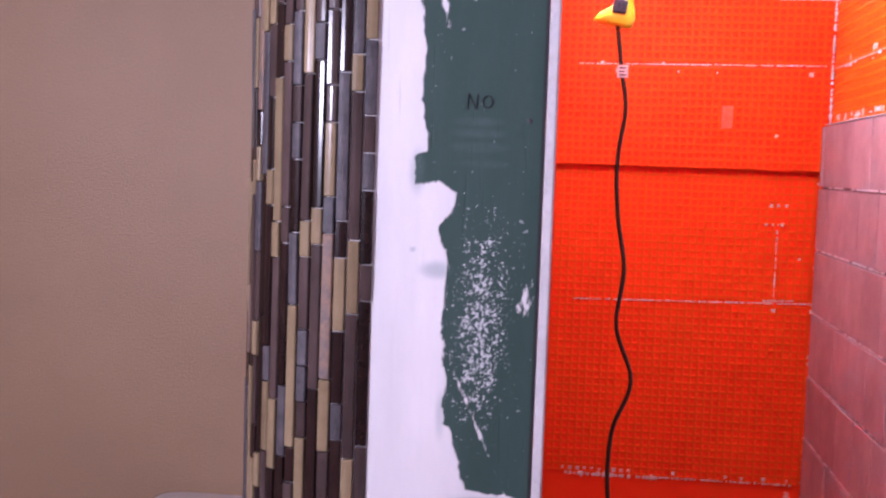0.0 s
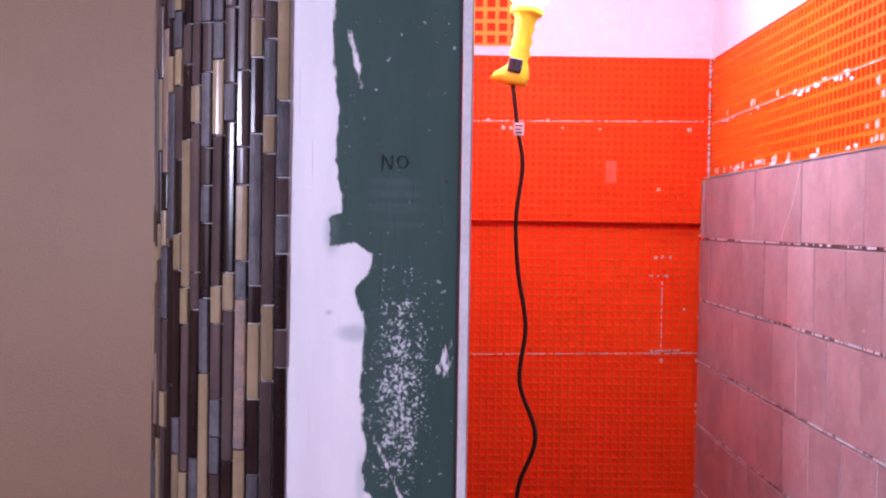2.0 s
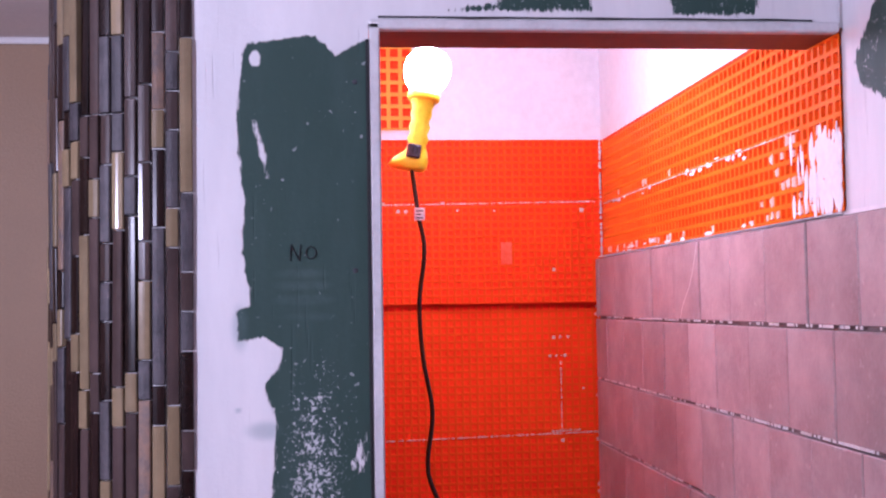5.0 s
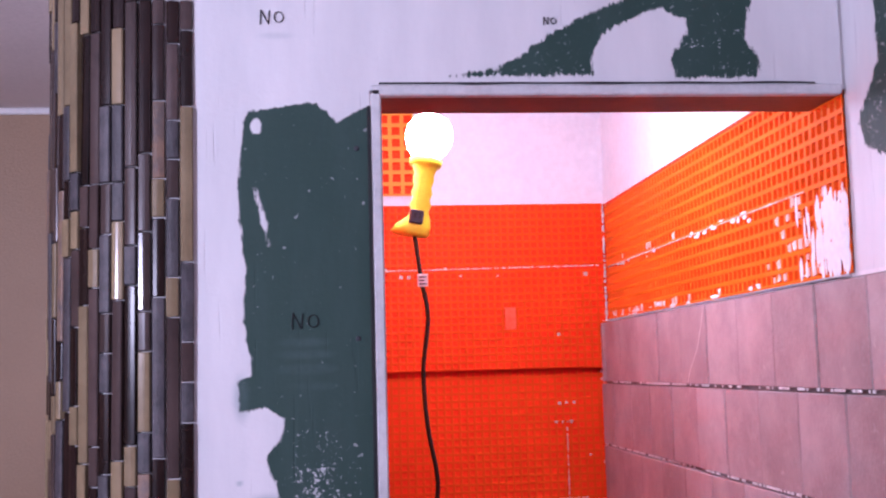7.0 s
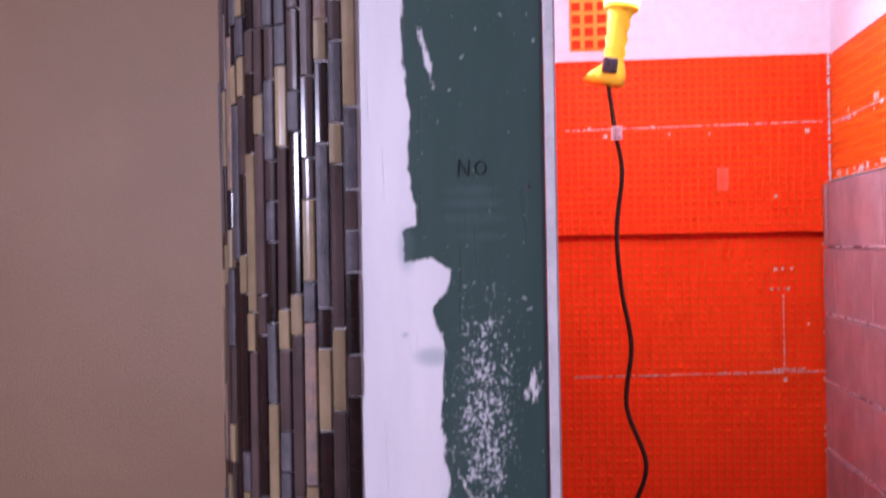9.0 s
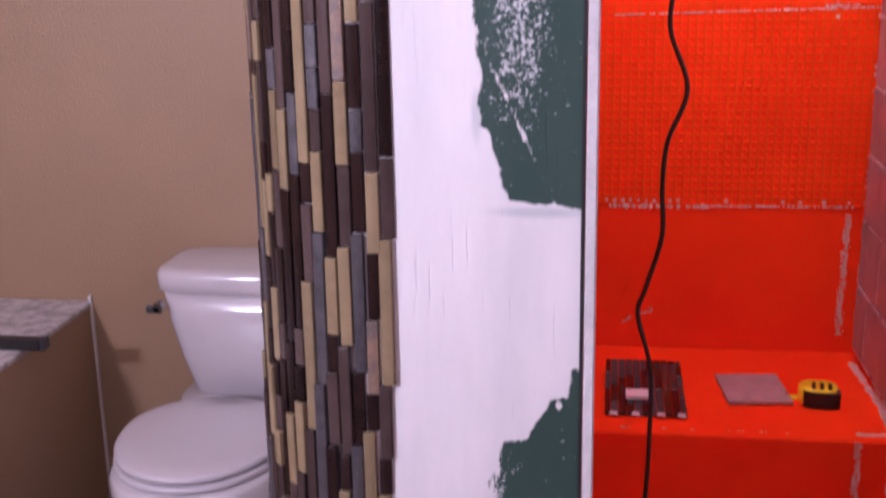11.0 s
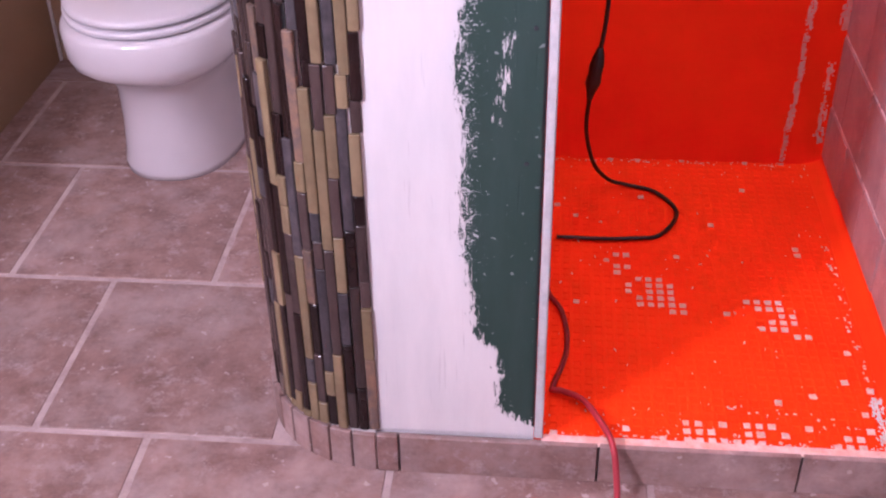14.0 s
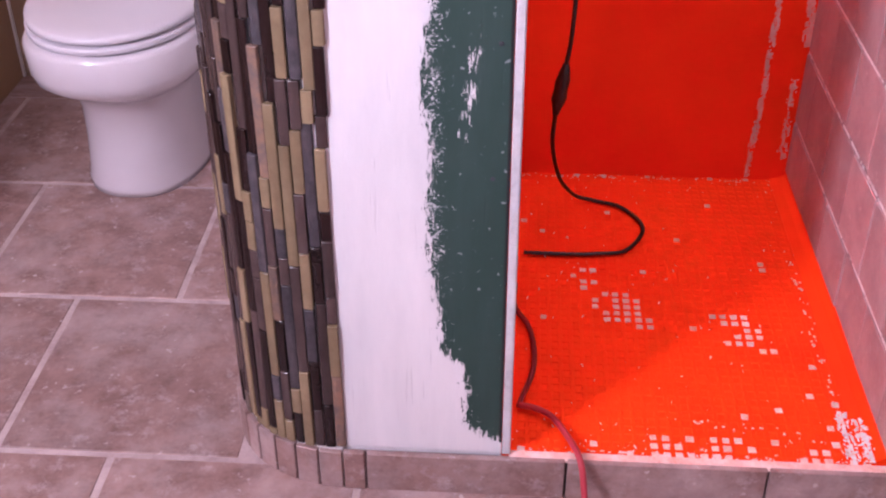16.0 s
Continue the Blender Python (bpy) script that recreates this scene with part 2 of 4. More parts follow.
    white = blend(nodes, links, math_node(nodes, links, "MULTIPLY", lines, 0.16), white, (0.42, 0.41, 0.44))
    lumps = noise_node(nodes, links, 28, 6, 0.7, vec)
    col = blend(nodes, links, bare, white, green)
    links.new(col, bsdf.inputs["Base Color"])
    bsdf.inputs["Roughness"].default_value = 0.7
    h = math_node(nodes, links, "SUBTRACT", math_node(nodes, links, "MULTIPLY", noise_node(nodes, links, 60, 4, 0.6, stretch.outputs[0]), 0.35), math_node(nodes, links, "ADD", bare, math_node(nodes, links, "MULTIPLY", lines, 0.7)))
    h = math_node(nodes, links, "ADD", h, math_node(nodes, links, "MULTIPLY", lumps, 1.1))
    relief(nodes, links, bsdf, h, 0.6, 0.0015)
    return m


BOARD = board_material()


# ---------------------------------------------------------------- mesh helpers
def mesh_object(name, bm, mat, parent=None, label="", smooth=False):
    me = bpy.data.meshes.new(name)
    bm.normal_update()
    bm.to_mesh(me)
    bm.free()
    me.materials.append(mat)
    if smooth:
        me.shade_smooth()
    ob = new(name, me)
    if parent:
        ob.parent = parent
    if label:
        tagged(ob, label)
    return ob


part = mesh_object


def box(bm, x0, x1, y0, y1, z0, z1, bevel=0.0, segments=1):
    made = bmesh.ops.create_cube(bm, size=1.0)["verts"]
    for v in made:
        v.co = Vector(((x0 + x1) / 2 + v.co.x * (x1 - x0), (y0 + y1) / 2 + v.co.y * (y1 - y0), (z0 + z1) / 2 + v.co.z * (z1 - z0)))
    if bevel:
        edges = list({e for v in made for e in v.link_edges})
        bmesh.ops.bevel(bm, geom=edges, offset=bevel, segments=segments, affect="EDGES", profile=0.6)
    return bm


def boxed(*args, **kw):
    return box(bmesh.new(), *args, **kw)


def loft(rings, closed=True, cap=True):
    """A skin over rings of points, each ring of the same count."""
    bm = bmesh.new()
    rows = [[bm.verts.new(p) for p in ring] for ring in rings]
    n = len(rows[0])
    for a, b in zip(rows, rows[1:]):
        for i in range(n if closed else n - 1):
            bm.faces.new((a[i], a[(i + 1) % n], b[(i + 1) % n], b[i]))
    if cap:
        bm.faces.new(rows[0][::-1])
        bm.faces.new(rows[-1])
    bmesh.ops.recalc_face_normals(bm, faces=bm.faces)
    return bm


def oval(cx, cy, z, rx, ry, n=40, power=2.0, back=None):
    """An oval ring; power above 2 squares it; back: a flatter rear half."""
    ring = []
    for i in range(n):
        a = 2 * math.pi * i / n
        c, s = math.cos(a), math.sin(a)
        x = math.copysign(abs(c) ** (2 / power), c) * rx
        y = math.copysign(abs(s) ** (2 / power), s) * (ry if s < 0 or back is None else back)
        ring.append((cx + x, cy + y, z))
    return ring


def tube(points, radius, sides=10, closed_ends=True):
    """A round tube along points, smoothed by Catmull-Rom."""
    pts = [Vector(p) for p in points]
    fine = []
    ext = [2 * pts[0] - pts[1]] + pts + [2 * pts[-1] - pts[-2]]
    for i in range(1, len(ext) - 2):
        p0, p1, p2, p3 = ext[i - 1:i + 3]
        for k in range(6):
            t = k / 6
            fine.append(0.5 * ((2 * p1) + (p2 - p0) * t + (2 * p0 - 5 * p1 + 4 * p2 - p3) * t * t + (3 * p1 - p0 - 3 * p2 + p3) * t ** 3))
    fine.append(pts[-1])
    rings, up = [], Vector((0.31, 0.87, 0.22)).normalized()
    for i, p in enumerate(fine):
        way = (fine[min(i + 1, len(fine) - 1)] - fine[max(i - 1, 0)]).normalized()
        side = way.cross(up).normalized()
        up = side.cross(way).normalized()
        rings.append([tuple(p + radius * (math.cos(a) * side + math.sin(a) * up)) for a in [2 * math.pi * k / sides for k in range(sides)]])
    return loft(rings)


def membrane(name, origin, u, v, nu, nv, pitch, depth, parent, label, rib_mat=None, share=0.15, pocket=None):
    """A sheet of uncoupling membrane: a grid of raised ribs round square pockets, along u and v; the pockets sink against u x v."""
    origin, u, v = Vector(origin), Vector(u).normalized(), Vector(v).normalized()
    out = u.cross(v)
    verts, faces = [], []
    rib = share * pitch
    rng = random.Random(7)

    def corner(a, b, d):
        verts.append(tuple(origin + u * a + v * b + out * d))
        return len(verts) - 1

    for i in range(nu):
        for j in range(nv):
            a0, b0, a1, b1 = i * pitch, j * pitch, (i + 1) * pitch, (j + 1) * pitch
            w = rng.uniform(-0.0004, 0.0004)
            o = [corner(a0, b0, 0), corner(a1, b0, 0), corner(a1, b1, 0), corner(a0, b1, 0)]
            t = [corner(a0 + rib, b0 + rib, w), corner(a1 - rib, b0 + rib, w), corner(a1 - rib, b1 - rib, w), corner(a0 + rib, b1 - rib, w)]
            s = 0.5 * rib
            f = [corner(a0 + rib + s, b0 + rib + s, -depth), corner(a1 - rib - s, b0 + rib + s, -depth),
                 corner(a1 - rib - s, b1 - rib - s, -depth), corner(a0 + rib + s, b1 - rib - s, -depth)]
            for ring_a, ring_b in ((o, t), (t, f)):
                for k in range(4):
                    faces.append((ring_a[k], ring_a[(k + 1) % 4], ring_b[(k + 1) % 4], ring_b[k]))
            faces.append(tuple(f))
    me = bpy.data.meshes.new(name)
    me.from_pydata(verts, [], faces)
    # pockets and ribs coloured apart to paint in the shade of the pockets
    me.materials.append(pocket or ORANGE)
    me.materials.append(rib_mat or ORANGE_RIB_LIT)
    me.polygons.foreach_set("material_index", np.tile([1, 1, 1, 1, 0, 0, 0, 0, 0], len(faces) // 9))
    ob = new(name, me)
    ob.parent = parent
    return tagged(ob, label, kind="stuff")


def structure(ob, label, category):
    return tagged(ob, label, category, kind="structure")


# ---------------------------------------------------------------- plan
CEIL, BACK, TANWALL = 2.22, 1.325, 1.40        # ceiling height; shower back wall; wall behind the toilet
RIGHT = 0.600                                   # membrane face of the right-hand wall
TOP, CURB = 1.917, 0.075                        # underside of the header; height of the kerb
BENCH_Z, BENCH_Y = 0.49, 0.852
CX, CY, R = -0.240, 0.172, 0.166                # rounded wall end

floor = structure(mesh_object("floor", boxed(-2.3, 0.75, -3.2, 1.55, -0.12, -0.0016), GROUT), "brown stone-look tiles with pale grout, dusty", "floor")
ceiling = structure(mesh_object("ceiling", boxed(-2.3, 0.75, -3.2, 1.55, CEIL, CEIL + 0.1), CEILING), "painted off-white ceiling", "ceiling")
structure(mesh_object("wall_north", boxed(-2.3, -0.412, TANWALL, 1.55, -0.004, CEIL), TAN), "tan painted wall with orange-peel texture", "wall")
wall_west = structure(mesh_object("wall_west", boxed(-2.42, -2.3, -3.2, 1.55, -0.12, CEIL), TAN), "tan painted wall", "wall")
wall_south = structure(mesh_object("wall_south", boxed(-2.42, 0.75, -3.32, -3.2, -0.12, CEIL), TAN), "tan painted wall behind", "wall")
wall_back = structure(mesh_object("wall_shower_back", boxed(-0.05, 0.75, BACK + 0.017, 1.55, -0.004, CEIL), WHITE_WALL), "white wall above an orange membrane", "wall")
wall_right = structure(mesh_object("wall_east", boxed(RIGHT + 0.006, 0.75, -3.2, BACK + 0.017, -0.004, CEIL), WHITE_WALL), "white skimmed wall above tiles", "wall")
structure(mesh_object("trim", boxed(-2.3, -0.412, TANWALL - 0.008, TANWALL, CEIL - 0.016, CEIL, bevel=0.003), CAULK), "white caulk line under the ceiling", "trim")


def lean(z):
    """The rounded end flares a little towards the floor."""
    return -0.013 * min(1.0, max(0.0, 1.1 - z) / 0.55)


def footprint(z):
    dx = lean(z)
    ring = [(0.0, 0.004)]
    for i in range(17):
        a = math.radians(270 - i * 90 / 16)
        ring.append((CX + dx + R * math.cos(a), R + 0.004 + R * math.sin(a)))
    return ring + [(CX + dx - R, TANWALL + 0.1), (-0.036, TANWALL + 0.1), (-0.036, 0.034), (0.0, 0.034)]


wall_end = structure(mesh_object("wall_partition", loft([[(x, y, z) for x, y in footprint(z)] for z in (-0.004, 0.55, 1.1, CEIL)]), PLASTER), "partition wall with a rounded end, partly tiled", "wall")
header = structure(mesh_object("wall_header", boxed(0.0, RIGHT + 0.006, 0.004, 0.105, TOP, CEIL), PLASTER), "wall over the shower opening", "wall")
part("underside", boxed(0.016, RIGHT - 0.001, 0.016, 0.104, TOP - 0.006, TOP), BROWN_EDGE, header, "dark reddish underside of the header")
for x0, x1, z0, z1 in ((0.001, 0.014, CURB, TOP + 0.001), (0.001, RIGHT - 0.002, TOP - 0.007, TOP + 0.006)):
    part("board_edge", boxed(x0, x1, -0.003, 0.014, z0, z1, bevel=0.002), GYPSUM, header if x1 > 0.1 else wall_end, "rough grey board edge")
part("jamb", boxed(-0.0355, -0.024, 0.0345, BACK + 0.012, 0.02, TOP - 0.008), ORANGE, wall_end, "orange membrane on the jamb")
# solid black strip in place of an open joint, for the shade inside it
part("gap", boxed(-0.0035, 0.0005, -0.0028, 0.004, 0.10, TOP - 0.02), INK, wall_end, "black strip painted for the shade in the joint beside the board edge")


# ---------------------------------------------------------------- skim-coated green board
def inside_distance(px, pz, poly):
    """Signed distance to a polygon's outline, positive inside."""
    p = np.array(poly)
    q = np.roll(p, -1, axis=0)
    best, odd = np.full(px.shape, 9.0), np.zeros(px.shape, bool)
    for (x0, z0), (x1, z1) in zip(p, q):
        dx, dz = x1 - x0, z1 - z0
        t = np.clip(((px - x0) * dx + (pz - z0) * dz) / (dx * dx + dz * dz + 1e-12), 0, 1)
        best = np.minimum(best, np.hypot(px - x0 - t * dx, pz - z0 - t * dz))
        cross = ((z0 > pz) != (z1 > pz)) & (px < (x1 - x0) * (pz - z0) / (z1 - z0 + 1e-12) + x0)
        odd ^= cross
    return np.where(odd, best, -best)


UPPER_PATCH = ((0.01, 1.896), (-0.006, 1.895), (-0.04, 1.877), (-0.064, 1.902), (-0.145, 1.892), (-0.153, 1.875), (-0.160, 1.786), (-0.151, 1.70),
               (-0.155, 1.637), (-0.147, 1.60), (-0.145, 1.573), (-0.161, 1.567), (-0.161, 1.531), (-0.131, 1.536), (-0.106, 1.524), (-0.113, 1.497),
               (-0.13, 1.481), (-0.114, 1.43), (-0.121, 1.36), (-0.113, 1.29), (-0.115, 1.226), (-0.107, 1.226), (-0.083, 1.146), (-0.004, 1.138), (0.01, 1.136))
LOWER_PATCH = ((0.01, 0.955), (-0.011, 0.947), (-0.016, 0.914), (-0.034, 0.911), (-0.063, 0.86), (-0.089, 0.857), (-0.101, 0.788), (-0.113, 0.68),
               (-0.100, 0.60), (-0.106, 0.50), (-0.104, 0.415), (-0.093, 0.36), (-0.088, 0.271), (-0.058, 0.241), (-0.051, 0.188), (-0.056, 0.132), (-0.014, 0.106), (0.01, 0.106))
HEADER_PATCHES = (((0.10, 1.934), (0.159, 1.944), (0.188, 1.960), (0.228, 1.989), (0.287, 2.018), (0.36, 2.05), (0.37, 2.024), (0.319, 2.004), (0.293, 1.989), (0.277, 1.96), (0.277, 1.935)),
                  ((0.36, 2.024), (0.399, 2.008), (0.402, 1.993), (0.379, 1.957), (0.383, 1.930), (0.490, 1.933), (0.493, 1.954), (0.476, 1.983), (0.487, 2.06), (0.35, 2.07)))
SIDE_PATCHES = (((-0.086, 2.06), (-0.085, 1.931), (-0.024, 1.868), (-0.045, 1.835), (-0.129, 1.796), (-0.25, 1.80), (-0.25, 2.06)),)


def coated_face(name, parent, us, zs, keep, at, patches, speck, ragged, label, dabs=(), smudges=()):
    """A finely divided wall face that carries the outline of its bare patches."""
    uu, zz = np.meshgrid(us, zs, indexing="ij")
    green = np.max([inside_distance(uu, zz, p) for p in patches], axis=0)
    for cu, cz, ru, rz, tilt in dabs:
        a = ((uu - cu) - tilt * (zz - cz)) / ru
        green = np.minimum(green, (np.hypot(a, (zz - cz) / rz) - 1.0) * min(ru, rz))
    verts = [at(u, z) for u in us for z in zs]
    nz = len(zs)
    faces = [(i * nz + j, (i + 1) * nz + j, (i + 1) * nz + j + 1, i * nz + j + 1) for i in range(len(us) - 1) for j in range(nz - 1)
             if keep(0.5 * (us[i] + us[i + 1]), 0.5 * (zs[j] + zs[j + 1]))]
    me = bpy.data.meshes.new(name)
    me.from_pydata(verts, [], faces)
    me.attributes.new("green", "FLOAT", "POINT").data.foreach_set("value", np.clip(green, -0.06, 0.06).ravel().astype(np.float32))
    me.attributes.new("speck", "FLOAT", "POINT").data.foreach_set("value", speck(uu, zz).ravel().astype(np.float32))
    me.attributes.new("ragged", "FLOAT", "POINT").data.foreach_set("value", ragged(uu, zz).ravel().astype(np.float32))
    smudge = np.zeros_like(uu)
    for cu, cz, ru, rz, power in smudges:
        smudge = np.maximum(smudge, power * np.exp(-(((uu - cu) / ru) ** 2 + ((zz - cz) / rz) ** 2) ** 2))
    me.attributes.new("smudge", "FLOAT", "POINT").data.foreach_set("value", smudge.ravel().astype(np.float32))
    me.materials.append(BOARD)
    ob = new(name, me)
    ob.parent = parent
    return tagged(ob, label)


def front_speck(x, z):
    band = np.exp(-((x + 0.070 - 0.03 * (z - 1.35)) / 0.040) ** 2) * np.clip((z - 1.17) / 0.12, 0, 1) * np.clip((1.53 - z) / 0.13, 0, 1) ** 0.6
    low = np.exp(-((x + 0.10) / 0.02) ** 2) * np.clip((0.9 - z) / 0.05, 0, 1) * np.clip((z - 0.12) / 0.05, 0, 1) * 0.85
    return np.maximum(band, low)


def front_ragged(x, z):
    return np.clip((0.87 - z) / 0.08, 0, 1) * 0.9 + np.clip((z - 1.22) / 0.05, 0, 1) * np.clip((1.48 - z) / 0.05, 0, 1) * 0.2


front_z = np.concatenate([np.linspace(0.078, TOP, 660), np.linspace(TOP + 0.003, CEIL, 110)])
coated_face("skim_coat", wall_end, np.linspace(-0.26, 0.0, 104), front_z, lambda x, z: True, lambda x, z: (x, 0.0, z), (UPPER_PATCH, LOWER_PATCH), front_speck, front_ragged,
            "white joint compound feathered over green moisture board",
            ((-0.132, 1.768, 0.0035, 0.026, -0.25), (-0.138, 1.872, 0.007, 0.009, 0.0), (-0.018, 1.392, 0.0019, 0.010, 0.3), (-0.012, 1.385, 0.0018, 0.006, 0.3), (-0.052, 0.682, 0.0028, 0.017, 0.1), (-0.026, 0.905, 0.004, 0.005, 0.0), (-0.086, 1.262, 0.0008, 0.045, -0.45)),
            ((-0.082, 1.612, 0.030, 0.006, 0.75), (-0.080, 1.598, 0.036, 0.006, 0.7), (-0.078, 1.580, 0.040, 0.007, 0.7), (-0.075, 1.560, 0.035, 0.006, 0.5), (-0.157, 1.548, 0.010, 0.026, 0.9),
             (-0.128, 1.425, 0.022, 0.011, 0.9), (-0.05, 1.133, 0.05, 0.006, 0.8), (-0.118, 1.24, 0.006, 0.03, 0.6), (-0.112, 1.985, 0.02, 0.004, 0.35), (-0.16, 1.45, 0.004, 0.003, 0.9)))
coated_face("skim_coat", header, np.linspace(0.0, RIGHT, 200), np.linspace(TOP, CEIL, 110), lambda x, z: True, lambda x, z: (x, 0.0, z), HEADER_PATCHES, lambda x, z: 0 * x + 0.3, lambda x, z: 0 * x + 0.2,
            "white joint compound with bare green patches")
coated_face("skim_coat", wall_right, np.linspace(-0.9, 0.012, 100), np.linspace(1.684, CEIL, 90), lambda y, z: True, lambda y, z: (RIGHT + 0.0055, y, z), SIDE_PATCHES,
            lambda y, z: 0 * y + 0.3, lambda y, z: 0 * y + 0.2, "white joint compound with bare green patches")


# ---------------------------------------------------------------- shower membrane, bench and floor
pitch = 0.0176
cols = int((RIGHT - 0.012) / pitch)
membrane("membrane", (0.012 - 2 * pitch, BACK - 0.014, 1.572), (1, 0, 0), (0, 0, 1), cols + 2, 22, pitch, 0.0040, wall_back, "orange waffle membrane, upper sheet")
membrane("membrane", (0.012 - 2 * pitch, BACK + 0.010, 0.83), (1, 0, 0), (0, 0, 1), cols + 3, 42, pitch, 0.0017, wall_back, "orange waffle membrane, lower sheet")
membrane("membrane", (0.034, BACK + 0.008, 1.988), (1, 0, 0), (0, 0, 1), 4, 8, 0.0285, 0.006, wall_back, "offcut of coarse orange waffle membrane", rib_mat=ORANGE_RIB_GLOW, share=0.17)
part("membrane_backing", boxed(-0.03, RIGHT + 0.004, BACK - 0.0092, BACK + 0.0145, 1.570, 1.962, bevel=0.002), ORANGE, wall_back)
part("membrane_backing", boxed(-0.03, RIGHT + 0.004, BACK + 0.0150, BACK + 0.0175, 0.46, 1.5702), ORANGE, wall_back)
part("scuff", boxed(0.352, 0.378, BACK - 0.0150, BACK - 0.0135, 1.664, 1.716, bevel=0.0006), PALE_ORANGE, wall_back, "pale scuffed patch on the membrane")
wide = 0.0207
membrane("membrane", (RIGHT, BACK - 0.016, 1.684), (0, -1, 0), (0, 0, 1), 63, 13, wide, 0.0045, wall_right, "orange waffle membrane above the tiles", rib_mat=WAFFLE_RIB_LIT, pocket=WAFFLE)
part("membrane_backing", boxed(RIGHT + 0.0046, RIGHT + 0.0058, 0.014, BACK - 0.012, 1.684, 1.962), ORANGE, wall_right)
part("membrane_band", loft([[(0.541, y, 0.0685), (0.541, y, 0.0712), (0.560, y, 0.0755), (0.572, y, 0.083), (0.577, y, 0.096), (0.578, y, 0.13), (RIGHT + 0.004, y, 0.13), (RIGHT + 0.004, y, 0.0685)] for y in (0.016, 0.3, 0.6, BENCH_Y)]), ORANGE, wall_right, "smooth orange sealing band coved along the floor")

slab_bm = box(boxed(0.001, RIGHT + 0.006, 0.001, 0.036, -0.003, 0.066), -0.030, RIGHT + 0.006, 0.036, BENCH_Y + 0.01, -0.003, 0.066)
shower_floor = structure(mesh_object("shower_floor", slab_bm, ORANGE), "orange waffle membrane shower floor with thinset in some pockets", "floor")
membrane("membrane", (0.002, 0.008, 0.0695), (1, 0, 0), (0, 1, 0), 32, 47, 0.0185, 0.0016, shower_floor, "orange waffle membrane floor", rib_mat=ORANGE)
bench = structure(mesh_object("bench", boxed(-0.030, RIGHT - 0.004, BENCH_Y, BACK + 0.013, 0.06, BENCH_Z, bevel=0.006, segments=2), ORANGE), "built-in shower bench wrapped in orange membrane", "bench")


# ---------------------------------------------------------------- toilet
def toilet(x):
    base = tagged(new("toilet"), "white two-piece china toilet with closed lid, against the tan wall", "toilet")
    base.location = (x, 0, 0)
    profile = ((0.0, 0.136, 1.05, 0.236, 0.25), (0.015, 0.136, 1.05, 0.236, 0.25), (0.04, 0.129, 1.045, 0.228, 0.25), (0.12, 0.122, 1.04, 0.220, 0.26), (0.20, 0.122, 1.03, 0.214, 0.27),
               (0.232, 0.125, 1.01, 0.214, 0.28), (0.252, 0.133, 0.99, 0.218, 0.29), (0.270, 0.150, 0.962, 0.227, 0.29), (0.288, 0.167, 0.941, 0.239, 0.28), (0.308, 0.178, 0.928, 0.250, 0.27), (0.328, 0.182, 0.925, 0.254, 0.27), (0.355, 0.183, 0.925, 0.255, 0.27), (0.378, 0.183, 0.925, 0.254, 0.27), (0.388, 0.177, 0.925, 0.248, 0.265))
    part("bowl", loft([oval(-0.015 if z < 0.24 else 0.0, cy, z, rx, ry, 48, 2.45, back) for z, rx, cy, ry, back in profile]), CHINA, base, smooth=True)
    part("foot_side", loft([oval(0, 1.22, z, rx, 0.12, 32, 2.6) for z, rx in ((0.0, 0.105), (0.03, 0.10), (0.20, 0.085), (0.36, 0.15), (0.385, 0.16))]), CHINA, base, smooth=True)
    part("seat", loft([oval(0, 0.93, z, rx, ry, 48, 2.1, 0.158) for z, rx, ry in ((0.392, 0.178, 0.244), (0.395, 0.184, 0.25), (0.404, 0.184, 0.25), (0.407, 0.179, 0.245))]), SEAT_PLASTIC, base, "white plastic toilet seat", smooth=True)
    part("lid", loft([oval(0, 0.932, z, rx, ry, 48, 2.1, min(0.15, ry * 0.9)) for z, rx, ry in ((0.411, 0.176, 0.242), (0.414, 0.182, 0.248), (0.423, 0.182, 0.248), (0.428, 0.174, 0.240), (0.431, 0.14, 0.20), (0.433, 0.05, 0.08))]),
         SEAT_PLASTIC, base, "closed white plastic lid", smooth=True)
    for sx in (-0.07, 0.07):
        hinge = part("hinge", tube(((sx - 0.02, 1.092, 0.405), (sx, 1.092, 0.405), (sx + 0.02, 1.092, 0.405)), 0.010), SEAT_PLASTIC, base)
    def slab(z, half, front, back, r=5.0):
        return oval(0, (front + back) / 2, z, half, (back - front) / 2, 48, r)
    part("tank", loft([slab(0.384, 0.125, 1.20, TANWALL - 0.03), slab(0.392, 0.138, 1.19, TANWALL - 0.02), slab(0.48, 0.162, 1.175, TANWALL - 0.015), slab(0.57, 0.184, 1.168, TANWALL - 0.012), slab(0.644, 0.194, 1.165, TANWALL - 0.012)]), CHINA, base, smooth=True)
    part("tank_lid", loft([slab(0.645, 0.195, 1.160, TANWALL - 0.010), slab(0.649, 0.202, 1.152, TANWALL - 0.006), slab(0.685, 0.202, 1.152, TANWALL - 0.006), slab(0.695, 0.195, 1.158, TANWALL - 0.010), slab(0.699, 0.18, 1.18, TANWALL - 0.03)]), CHINA, base, smooth=True)
    lever = part("flush_lever", boxed(-0.214, -0.178, 1.150, 1.164, 0.598, 0.616, bevel=0.004, segments=2), DARK_GREY, base, "dark metal flush lever")
    part("pivot", tube(((-0.186, 1.150, 0.613), (-0.186, 1.16, 0.613), (-0.186, 1.172, 0.613)), 0.012), CHROME, lever)
